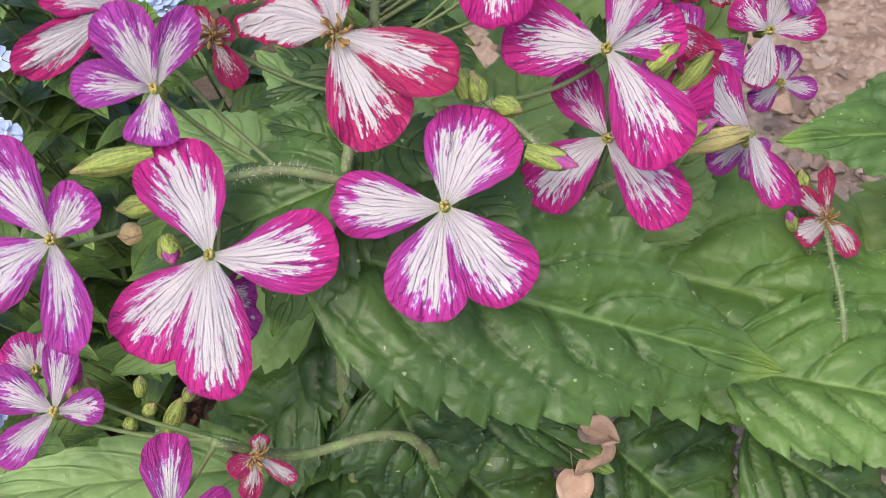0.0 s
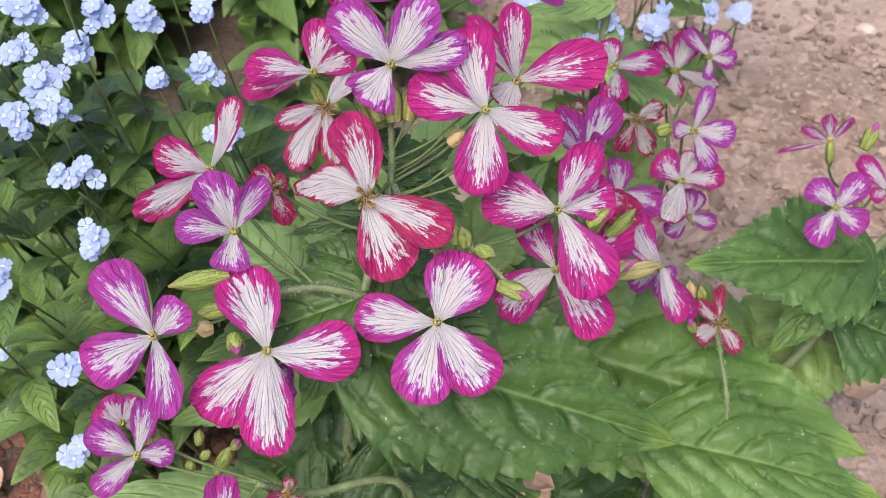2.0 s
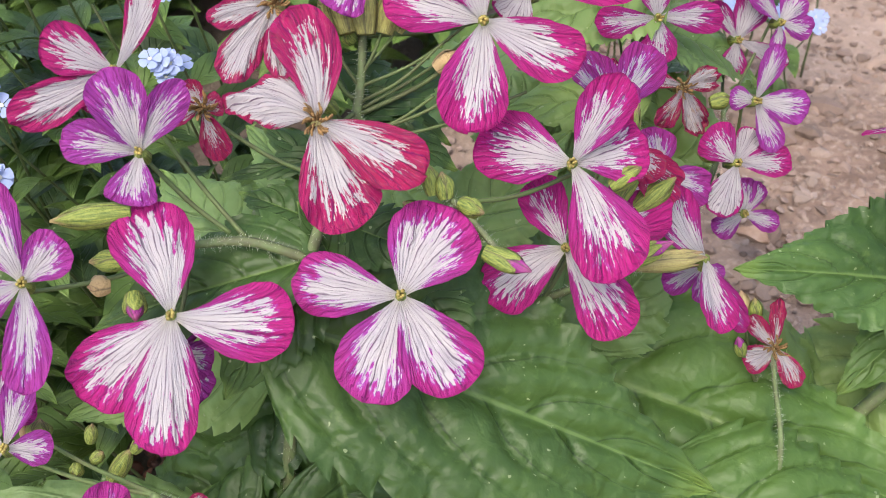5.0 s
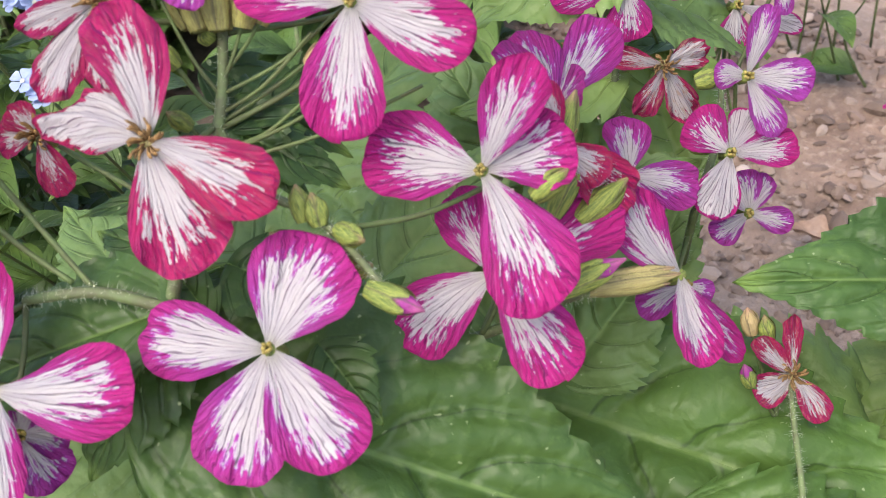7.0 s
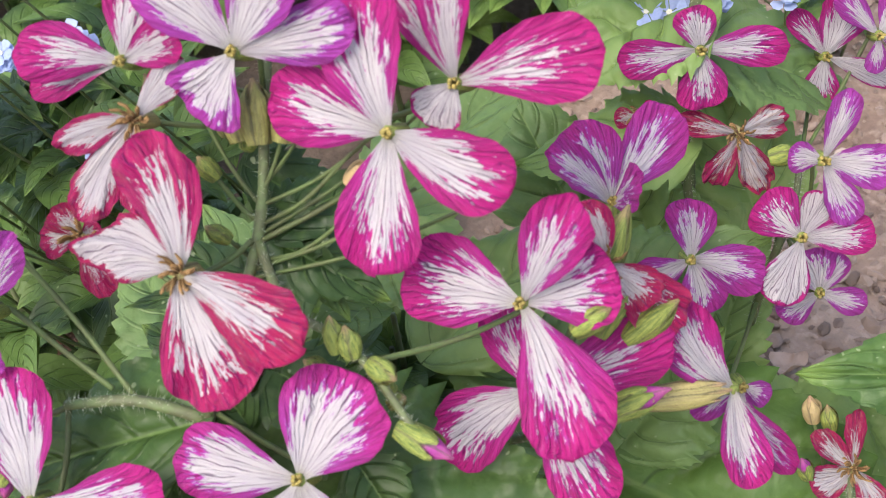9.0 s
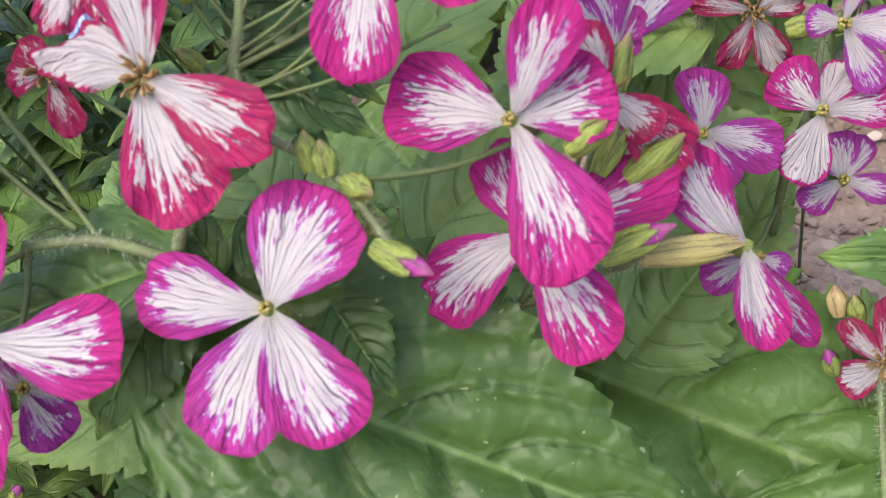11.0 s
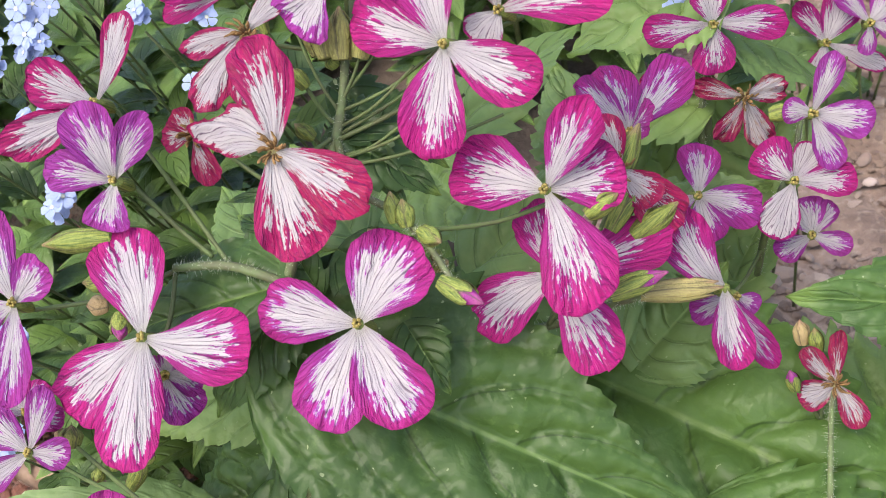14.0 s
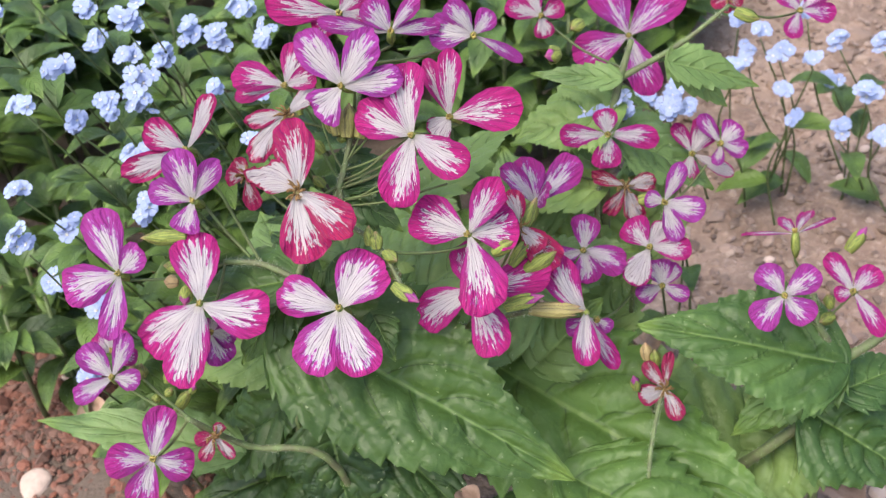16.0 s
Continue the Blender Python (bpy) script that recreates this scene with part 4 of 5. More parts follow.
stalk(honesty, "flower_stalk", [(-0.0094, 0.0340, 0.1708), (-0.0065, 0.0372, 0.1757), (-0.0035, 0.0420, 0.1830)], 0.34, .28)
stalk(honesty, "flower_stalk", [(-0.0094, 0.0350, 0.1715), (-0.0037, 0.0387, 0.1771), (0.0020, 0.0440, 0.1850)], 0.34, .28)
bud(honesty, (-0.0149, 0.0337, 0.1749), (-0.0171, 0.0344, 0.1787), 2.6, 0.20)
stalk(honesty, "flower_stalk", [(-0.0094, 0.0317, 0.1678), (-0.0122, 0.0327, 0.1694), (-0.0149, 0.0337, 0.1749)], .45, .38)
bud(honesty, (-0.0132, 0.0277, 0.1682), (-0.0159, 0.0273, 0.1716), 2.6, 0.20)
stalk(honesty, "flower_stalk", [(-0.0094, 0.0284, 0.1648), (-0.0113, 0.0280, 0.1645), (-0.0132, 0.0277, 0.1682)], .45, .38)
stalk(side_shoot, "stem", [(-0.0104, 0.0059, -0.0050), (-0.0104, -0.0041, 0.0868), (-0.0337, -0.0123, 0.0997), (-0.0435, -0.0221, 0.1196)], 1.25, .8)
stalk(side_shoot, "flower_stalk", [(-0.0428, -0.0218, 0.1195), (-0.0594, -0.0144, 0.1126), (-0.0753, -0.0090, 0.1129), (-0.0748, -0.0102, 0.1148)], 0.46, .40)
stalk(side_shoot, "flower_stalk", [(-0.0428, -0.0218, 0.1195), (-0.0618, -0.0099, 0.1128), (-0.0798, -0.0007, 0.1150), (-0.0792, -0.0019, 0.1168)], 0.46, .40)
stalk(side_shoot, "flower_stalk", [(-0.0428, -0.0218, 0.1195), (-0.0503, -0.0237, 0.1093), (-0.0570, -0.0264, 0.1029), (-0.0558, -0.0275, 0.1045)], 0.46, .40)
stalk(side_shoot, "flower_stalk", [(-0.0428, -0.0218, 0.1195), (-0.0426, -0.0183, 0.1107), (-0.0421, -0.0151, 0.1043), (-0.0410, -0.0164, 0.1059)], 0.46, .40)
stalk(honesty_behind, "stem", [(0.0466, 0.0986, -0.0050), (0.0466, 0.0986, 0.1243), (0.0493, 0.1052, 0.1527), (0.0531, 0.1138, 0.1701)], 2.0, .9)
stalk(honesty_behind, "branch", [(0.0500, 0.1083, 0.1591), (0.0666, 0.1175, 0.1670), (0.0800, 0.1285, 0.1755)], 1.1, .6)
stalk(honesty_behind, "branch", [(0.0506, 0.0986, 0.0300), (0.0478, 0.0847, 0.1144), (0.0477, 0.0898, 0.1331), (0.0501, 0.0919, 0.1469)], 1.0, .6)
stalk(honesty_behind, "branch", [(0.0526, 0.0986, 0.0200), (0.0609, 0.0741, 0.1018), (0.0668, 0.0815, 0.1198), (0.0682, 0.0919, 0.1244)], 1.0, .6)
stalk(honesty_behind, "branch", [(0.0744, 0.0382, -0.0040), (0.0744, 0.0382, 0.0570), (0.0755, 0.0411, 0.0950)], .9, .5)
stalk(honesty_behind, "flower_stalk", [(0.0523, 0.1112, 0.1676), (0.0469, 0.1344, 0.1537), (0.0426, 0.1531, 0.1480), (0.0431, 0.1511, 0.1492)], 0.42, .40)
stalk(honesty_behind, "flower_stalk", [(0.0490, 0.0921, 0.1445), (0.0487, 0.0950, 0.1442), (0.0483, 0.0986, 0.1441), (0.0488, 0.0967, 0.1454)], 0.42, .40)
stalk(honesty_behind, "flower_stalk", [(0.0683, 0.0913, 0.1237), (0.0696, 0.1053, 0.1229), (0.0712, 0.1174, 0.1265), (0.0716, 0.1155, 0.1278)], 0.42, .40)
stalk(honesty_behind, "flower_stalk", [(0.0683, 0.0913, 0.1237), (0.0743, 0.1047, 0.1257), (0.0807, 0.1159, 0.1327), (0.0810, 0.1140, 0.1340)], 0.42, .40)
stalk(honesty_behind, "flower_stalk", [(0.0698, 0.0799, 0.1260), (0.0699, 0.0802, 0.1295), (0.0699, 0.0807, 0.1339), (0.0703, 0.0789, 0.1353)], 0.42, .40)
stalk(honesty_behind, "flower_stalk", [(0.0675, 0.0785, 0.1224), (0.0672, 0.0759, 0.1218), (0.0667, 0.0738, 0.1216), (0.0671, 0.0721, 0.1230)], 0.42, .40)
stalk(honesty_behind, "flower_stalk", [(0.0662, 0.0762, 0.1173), (0.0683, 0.0750, 0.1112), (0.0705, 0.0737, 0.1066), (0.0708, 0.0720, 0.1081)], 0.42, .40)
stalk(honesty_behind, "flower_stalk", [(0.0490, 0.0825, 0.1209), (0.0482, 0.0751, 0.1204), (0.0477, 0.0670, 0.1227), (0.0482, 0.0653, 0.1241)], 0.42, .40)
stalk(honesty_behind, "flower_stalk", [(0.0487, 0.0908, 0.1368), (0.0520, 0.0914, 0.1327), (0.0554, 0.0920, 0.1297), (0.0558, 0.0902, 0.1311)], 0.42, .40)
stalk(honesty_behind, "flower_stalk", [(0.0477, 0.0898, 0.1331), (0.0424, 0.0919, 0.1319), (0.0370, 0.0939, 0.1321), (0.0376, 0.0922, 0.1334)], 0.42, .40)
stalk(honesty_behind, "flower_stalk", [(0.0609, 0.0741, 0.1018), (0.0586, 0.0613, 0.1051), (0.0569, 0.0460, 0.1146), (0.0574, 0.0444, 0.1161)], 0.42, .40)
stalk(honesty_behind, "flower_stalk", [(0.0746, 0.0452, 0.0906), (0.0761, 0.0447, 0.0919), (0.0774, 0.0447, 0.0932), (0.0778, 0.0431, 0.0948)], 0.42, .40)
stalk(honesty_behind, "branch", [(0.0790, 0.0120, -0.0040), (0.0785, 0.0150, 0.0600), (0.0779, 0.0200, 0.0860), (0.0774, 0.0330, 0.0930), (0.0776, 0.0415, 0.0952)], 0.75, 0.5)
stalk(honesty_behind, "flower_stalk", [(0.0509, 0.1091, 0.1627), (0.0330, 0.1260, 0.1583), (0.0165, 0.1386, 0.1616), (0.0171, 0.1367, 0.1627)], 0.42, .40)
stalk(honesty_behind, "flower_stalk", [(0.0800, 0.1285, 0.1755), (0.0881, 0.1542, 0.1578), (0.0968, 0.1742, 0.1497), (0.0970, 0.1722, 0.1508)], 0.42, .40)
stalk(honesty_behind, "flower_stalk", [(0.0792, 0.1280, 0.1754), (0.0757, 0.1529, 0.1605), (0.0730, 0.1727, 0.1541), (0.0734, 0.1707, 0.1552)], 0.42, .40)
stalk(honesty_right, "stem", [(0.1239, 0.0657, -0.0050), (0.1196, 0.0607, 0.0744), (0.1239, 0.0657, 0.0936), (0.1188, 0.0659, 0.1062), (0.1157, 0.0714, 0.1142)], 1.9, .9)
stalk(honesty_right, "branch", [(0.1239, 0.0657, 0.0936), (0.1316, 0.0697, 0.0973), (0.1471, 0.0805, 0.1076)], 1.8, 1.2)
stalk(honesty_right, "branch", [(0.0739, 0.0857, -0.0040), (0.0977, 0.0517, 0.0535), (0.1196, 0.0607, 0.0744)], 2.2, 1.6)
stalk(honesty_right, "flower_stalk", [(0.1188, 0.0659, 0.1062), (0.1135, 0.0646, 0.1113), (0.1082, 0.0624, 0.1193), (0.1084, 0.0607, 0.1208)], 0.44, .40)
stalk(honesty_right, "flower_stalk", [(0.1153, 0.0735, 0.1167), (0.1126, 0.0717, 0.1207), (0.1100, 0.0701, 0.1266), (0.1098, 0.0706, 0.1288)], 0.44, .40)
stalk(honesty_right, "flower_stalk", [(0.1186, 0.0669, 0.1075), (0.1226, 0.0701, 0.1104), (0.1265, 0.0729, 0.1151), (0.1266, 0.0712, 0.1166)], 0.44, .40)
# buds
bud(honesty, (-0.0458, 0.0052, 0.1628), (-0.0595, 0.0026, 0.1624), 4.1, 0.15)
bud(honesty, (-0.0479, 0.0034, 0.1531), (-0.0544, 0.0020, 0.1538), 3.9, 0.15)
bud(honesty, (-0.0522, 0.0030, 0.1473), (-0.0559, 0.0016, 0.1481), 3.7, 0.75)
bud(honesty, (-0.0466, -0.0009, 0.1492), (-0.0454, -0.0055, 0.1471), 3.9, 0.90)
bud(honesty, (0.0145, 0.0058, 0.1553), (0.0226, 0.0023, 0.1541), 3.9, 0.95)
bud(honesty, (0.0100, 0.0128, 0.1602), (0.0142, 0.0103, 0.1600), 3.4, 0.20)
bud(honesty, (0.0074, 0.0133, 0.1606), (0.0066, 0.0156, 0.1648), 3.4, 0.20)
bud(honesty, (0.0051, 0.0137, 0.1610), (0.0043, 0.0166, 0.1656), 2.9, 0.20)
bud(honesty, (0.0029, 0.0126, 0.1573), (-0.0001, 0.0131, 0.1598), 2.9, 0.20)
bud(honesty, (0.0116, 0.0127, 0.1557), (0.0125, 0.0106, 0.1553), 2.1, 0.20)
bud(honesty, (0.0118, 0.0107, 0.1536), (0.0143, 0.0111, 0.1550), 2.6, 0.20)
bud(honesty, (0.0367, 0.0223, 0.1566), (0.0419, 0.0240, 0.1602), 3.2, 0.35)
bud(honesty, (0.0423, 0.0299, 0.1450), (0.0500, 0.0350, 0.1491), 4.0, 0.35)
bud(honesty, (0.0385, 0.0295, 0.1467), (0.0430, 0.0351, 0.1530), 3.7, 0.30)
bud(honesty, (0.0372, 0.0348, 0.1502), (0.0426, 0.0438, 0.1599), 4.7, 0.25)
bud(honesty, (0.0396, 0.0190, 0.1406), (0.0489, 0.0232, 0.1427), 3.4, 0.95)
bud(honesty, (-0.0113, 0.0376, 0.1785), (-0.0139, 0.0435, 0.1858), 4.5, 0.47)
bud(honesty, (-0.0079, 0.0366, 0.1789), (-0.0086, 0.0425, 0.1863), 4.5, 0.47)
bud(honesty, (-0.0050, 0.0376, 0.1785), (-0.0031, 0.0430, 0.1854), 4.2, 0.47)
bud(honesty, (-0.0140, 0.0398, 0.1777), (-0.0169, 0.0441, 0.1836), 3.5, 0.47)
bud(honesty, (-0.0030, 0.0398, 0.1777), (0.0005, 0.0436, 0.1832), 3.5, 0.47)
bud(honesty, (-0.0110, 0.0398, 0.1751), (-0.0123, 0.0402, 0.1774), 2.9, 0.20)
bud(honesty, (0.0045, 0.0347, 0.1732), (0.0085, 0.0358, 0.1762), 3.2, 0.60)
bud(honesty, (-0.0249, 0.0427, 0.1804), (-0.0272, 0.0455, 0.1849), 2.4, 0.30)
bud(honesty, (-0.0136, 0.0123, 0.1557), (-0.0139, 0.0094, 0.1551), 1.8, 0.20)
bud(honesty, (0.0438, 0.0272, 0.1333), (0.0577, 0.0315, 0.1318), 3.3, 0.50)
bud(honesty, (0.0449, 0.0284, 0.1339), (0.0568, 0.0319, 0.1328), 2.5, 0.51)
bud(honesty, (0.0432, 0.0266, 0.1330), (0.0560, 0.0300, 0.1311), 2.4, 0.49)
bud(honesty, (0.0385, 0.0212, 0.1395), (0.0494, 0.0231, 0.1432), 3.6, 0.95)
bud(side_shoot, (-0.0565, -0.0108, 0.1080), (-0.0524, -0.0069, 0.1135), 3.4, 0.30)
bud(side_shoot, (-0.0519, -0.0077, 0.1135), (-0.0499, -0.0069, 0.1162), 2.2, 0.95)
bud(side_shoot, (-0.0604, -0.0066, 0.1144), (-0.0597, -0.0049, 0.1180), 2.5, 0.30)
bud(side_shoot, (-0.0625, -0.0097, 0.1116), (-0.0625, -0.0126, 0.1110), 2.5, 0.20)
bud(side_shoot, (-0.0713, -0.0055, 0.1127), (-0.0707, -0.0032, 0.1168), 4.2, 0.45)
bud(side_shoot, (-0.0741, -0.0050, 0.1132), (-0.0731, -0.0037, 0.1164), 2.3, 0.70)
bud(side_shoot, (-0.0596, -0.0092, 0.1121), (-0.0573, -0.0088, 0.1145), 2.5, 0.20)
bud(honesty_behind, (0.0361, 0.0936, 0.1756), (0.0327, 0.0904, 0.1762), 5.0, 0.85)
bud(honesty_behind, (0.0402, 0.1051, 0.1799), (0.0377, 0.1014, 0.1795), 4.1, 0.15)
stalk(honesty_behind, "flower_stalk", [(0.0750, 0.0400, 0.0860), (0.0725, 0.0395, 0.0925), (0.0703, 0.0385, 0.0965)], .45, .38)
bud(honesty_behind, (0.0703, 0.0385, 0.0965), (0.0690, 0.0395, 0.1010), 2.9, 0.95)
stalk(honesty_behind, "flower_stalk", [(0.0750, 0.0395, 0.0800), (0.0755, 0.0440, 0.0900), (0.0742, 0.0470, 0.0990)], .45, .38)
bud(honesty_behind, (0.0742, 0.0470, 0.0990), (0.0733, 0.0490, 0.1040), 3.0, 0.40)
stalk(honesty_behind, "flower_stalk", [(0.0750, 0.0400, 0.0830), (0.0730, 0.0450, 0.0930), (0.0712, 0.0480, 0.1000)], .45, .38)
bud(honesty_behind, (0.0712, 0.0480, 0.1000), (0.0703, 0.0500, 0.1050), 3.2, 0.55)
bud(honesty_behind, (0.0648, 0.0747, 0.1228), (0.0601, 0.0729, 0.1257), 2.4, 0.20)
bud(honesty_behind, (0.0821, 0.1262, 0.1750), (0.0898, 0.1258, 0.1728), 3.8, 0.40)
bud(honesty_behind, (0.0624, 0.0790, 0.1354), (0.0673, 0.0799, 0.1361), 3.8, 0.40)
bud(honesty_right, (0.1235, 0.0825, 0.1226), (0.1280, 0.0877, 0.1283), 4.0, 0.90)
bud(honesty_right, (0.1220, 0.0677, 0.1097), (0.1184, 0.0641, 0.1100), 3.3, 0.30)
bud(honesty_right, (0.1209, 0.0689, 0.1118), (0.1197, 0.0700, 0.1161), 3.0, 0.30)
# flowers: place, facing, petals as (angle, length, width, lift, share of white), share of white, hue, wear
flower(honesty, (0.0003, -0.0002, 0.1499), (-0.02, -0.62, 0.79), [(59, 16.9, 15.6, 8, 0.95, {"broad": 0.60}), (175, 18.3, 11.0, 2, 1.05, {"bend": 10}), (-106, 18.5, 13.8, 0, 0.92, {"bend": -10}), (-53, 18.8, 12.8, -2, 0.95)], 0.9, 0.66, 0.0)
flower(honesty, (-0.0380, -0.0078, 0.1512), (0.12, -0.60, 0.79), [(99, 19.1, 13.9, 5, 0.85), (-8, 20.3, 13.4, 5, 0.8, {"bend": 16}), (-147, 20.4, 13.8, -12, 0.8, {"bend": 12}), (-97, 22.6, 12.2, 5, 1.08, {"bend": -8, "broad": 0.62})], 0.8, 0.45, 0.0)
flower(honesty, (-0.0624, -0.0071, 0.1570), (0.20, -0.60, 0.77), [(113, 18.9, 11.5, 5, 0.62), (-165, 16.1, 12.3, 0, 0.55), (34, 10.6, 8.5, 27, 0.75), (-98, 18.2, 7.8, 8, 0.62, {"bend": -14})], 0.6, 0.78, 0.0)
flower(honesty, (-0.0142, 0.0152, 0.1754), (0.03, -0.70, 0.72), [(102, 18.8, 10.6, 12, 0.72, {"bend": 34, "frill": 1.3}), (172, 16.2, 9.6, -4, 2.2, {"bend": 62, "tip": 0.75, "broad": 0.48, "frill": 2.2, "roll": 14, "fold": 0.12}), (-27, 20.4, 10.4, 9, 0.70, {"bend": -8}), (-71, 18.6, 13.2, -6, 0.78, {"bend": 14})], 0.7, 0.12, 0.12, "old")
flower(honesty, (-0.0437, 0.0097, 0.1721), (0.14, -0.67, 0.73), [(107, 14.6, 9.4, 26, 0.72, {"fold": 0.10}), (46, 14.2, 6.6, 24, 0.62, {"bend": -34, "roll": 26, "fold": 0.25}), (165, 12.6, 7.6, 8, 0.50, {"bend": 16}), (-104, 8.8, 8.6, -4, 0.85, {"broad": 0.8})], 0.6, 0.95, 0.0)
flower(honesty, (-0.0484, 0.0192, 0.1820), (0.16, -0.71, 0.69), [(150, 12.6, 8.6, 14, 0.85, {"fold": 0.15, "frill": 1.6}), (-159, 18.4, 7.6, 5, 1.05, {"frill": 2.0, "roll": -22, "fold": 0.2}), (60, 16.6, 5.6, 12, 1.35, {"bend": 22, "broad": 0.82, "fold": 0.25}), (-140, 8.7, 5.0, -20, 1.1)], 0.8, 0.22, 0.0)
flower(honesty, (-0.0078, 0.0390, 0.1939), (0.01, -0.77, 0.64), [(132, 17.7, 10.4, 15, 1.0, {"broad": 0.62}), (56, 17.7, 10.2, 18, 0.92, {"broad": 0.62}), (12, 17.3, 8.4, 5, 1.0), (-128, 10.6, 12.2, -5, 1.2, {"broad": 0.8})], 0.65, 0.9, 0.0)
flower(honesty, (0.0132, 0.0335, 0.1841), (-0.07, -0.74, 0.67), [(104, 18.6, 11.8, 8, 0.72, {"bend": -10}), (166, 17.8, 10.6, 0, 0.66), (-18, 18.2, 10.2, 2, 0.82, {"bend": 8}), (-93, 18.9, 12.1, -2, 0.74)], 0.7, 0.36, 0.0)
flower(honesty, (0.0295, 0.0241, 0.1605), (-0.12, -0.68, 0.72), [(177, 17.5, 13.0, 5, 0.58, {"broad": 0.60}), (66, 17.6, 9.4, 20, 0.60, {"bend": 12, "frill": 1.4}), (27, 13.4, 12.2, -8, 0.62), (-61, 21.9, 13.7, 2, 0.52, {"bend": -8, "frill": 1.7})], 0.6, 0.44, 0.0)
flower(honesty, (0.0292, 0.0221, 0.1419), (-0.12, -0.65, 0.75), [(126, 14.9, 9.2, -8, 0.35), (-136, 17.4, 11.7, 0, 0.85, {"bend": 14}), (-48, 19.2, 11.4, 3, 0.64), (34, 21.4, 10.4, -15, 0.30)], 0.5, 0.38, 0.0)
flower(honesty, (0.0577, 0.0332, 0.1298), (0.27, -0.63, 0.73), [(116, 18.6, 10.0, 20, 0.85, {"bend": -30, "frill": 1.6}), (-97, 15.0, 7.4, 12, 0.85, {"bend": 14, "fold": 0.3}), (-66, 18.0, 5.6, -18, 0.6, {"bend": 22, "fold": 0.3})], 0.7, 0.5, 0.0, "side")
flower(honesty, (0.0383, 0.0536, 0.1496), (0.18, -0.20, 0.96), [(128, 14.5, 7.6, 42, 0.80, {"fold": 0.25}), (22, 18.6, 10.0, 16, 0.62, {"bend": -12}), (84, 14.0, 10.0, 24, 0.55), (-30, 8.0, 8.0, 62, 0.25)], 0.6, 0.70, 0.0)
flower(honesty, (-0.0229, 0.0327, 0.1872), (0.06, -0.75, 0.66), [(-165, 11.4, 5.2, 8, 1.0, {"bend": 40, "frill": 1.6}), (-124, 15.4, 7.0, 5, 1.35, {"bend": 10, "frill": 1.5}), (-82, 13.4, 5.9, 16, 1.3, {"frill": 1.5}), (47, 10.6, 5.0, -6, 2.4)], 0.9, 0.12, 0.25, "old")
flower(honesty, (-0.0255, 0.0396, 0.1921), (0.07, -0.77, 0.64), [(172, 14.9, 8.4, 10, 0.45), (-171, 17.5, 5.6, -15, 0.6), (70, 11.8, 9.5, 6, 0.62), (17, 10.3, 6.6, 15, 0.75)], 0.5, 0.33, 0.0)
flower(honesty, (0.0207, 0.0429, 0.1845), (-0.09, -0.76, 0.64), [(16, 20.7, 11.6, 5, 0.3), (93, 17.8, 7.4, 20, 0.8), (130, 17.9, 6.3, -5, 0.5), (-120, 6.7, 7.9, 16, 2.6)], 0.6, 0.35, 0.0)
flower(honesty, (0.0003, 0.0571, 0.2006), (0.34, -0.56, 0.75), [(161, 19.5, 5.2, 5, 0.45), (117, 10.6, 8.6, 21, 0.7), (37, 11.5, 4.9, 20, 0.6), (-2, 13.3, 5.2, -5, 0.6)], 0.6, 0.8, 0.0)
flower(honesty, (-0.0153, 0.0588, 0.2045), (0.43, -0.78, 0.45), [(160, 19.7, 9.7, 0, 0.4), (-151, 8.4, 6.2, -11, 0.6), (42, 10.5, 7.8, 10, 0.6), (-17, 7.9, 6.2, 10, 0.7)], 0.5, 0.3, 0.0)
flower(honesty, (0.0204, 0.0669, 0.1958), (0.33, -0.81, 0.48), [(164, 12.0, 10.0, 0, 0.8), (-34, 14.8, 3.7, 0, 0.3), (121, 11.3, 6.8, 10, 0.8), (47, 8.0, 6.2, 9, 0.7)], 0.6, 0.85, 0.0)
flower(honesty, (-0.0373, 0.0272, 0.1688), (0.11, -0.70, 0.70), [(-176, 6.0, 5.8, -1, 0.7), (128, 5.6, 5.3, 9, 0.6), (-72, 9.6, 5.3, -10, 0.3), (19, 3.7, 4.7, 4, 0.5)], 0.5, 0.08, 0.3, "old")
flower(honesty, (0.0397, 0.0360, 0.1557), (0.28, -0.74, 0.62), [(102, 10.0, 6.2, 15, 0.8), (-53, 14.8, 9.2, -5, 0.5), (-51, 8.8, 7.1, 10, 0.9), (174, 4.6, 6.2, 1, 0.6)], 0.6, 0.1, 0.2, "old")
flower(honesty, (-0.0415, -0.0034, 0.1358), (0.50, -0.59, 0.64), [(-83, 9.6, 8.9, 0, 0.6), (-36, 7.3, 7.0, 5, 0.7), (127, 8.0, 6.4, 0, 0.5), (52, 8.2, 6.4, 6, 0.6)], 0.6, 0.8, 0.0)
flower(side_shoot, (-0.0734, -0.0134, 0.1203), (0.22, -0.53, 0.82), [(133, 12.8, 8.4, 5, 0.7), (62, 13.3, 6.3, 15, 0.75), (-16, 8.6, 6.5, 5, 0.75), (-158, 12.7, 6.8, -6, 0.7)], 0.7, 0.9, 0.0)
flower(side_shoot, (-0.0778, -0.0052, 0.1223), (0.23, -0.55, 0.80), [(140, 7.2, 7.2, 0, 0.5), (41, 7.2, 5.5, 10, 0.9), (103, 7.3, 6.3, 6, 0.8), (-24, 7.9, 5.5, 0, 0.7)], 0.6, 0.6, 0.0)
flower(side_shoot, (-0.0526, -0.0306, 0.1094), (0.51, -0.50, 0.70), [(56, 14.6, 9.0, 5, 0.45), (160, 12.8, 9.6, 0, 0.3), (-34, 11.2, 9.6, 0, 0.45), (-125, 13.7, 9.3, 0, 0.4)], 0.45, 0.72, 0.0)
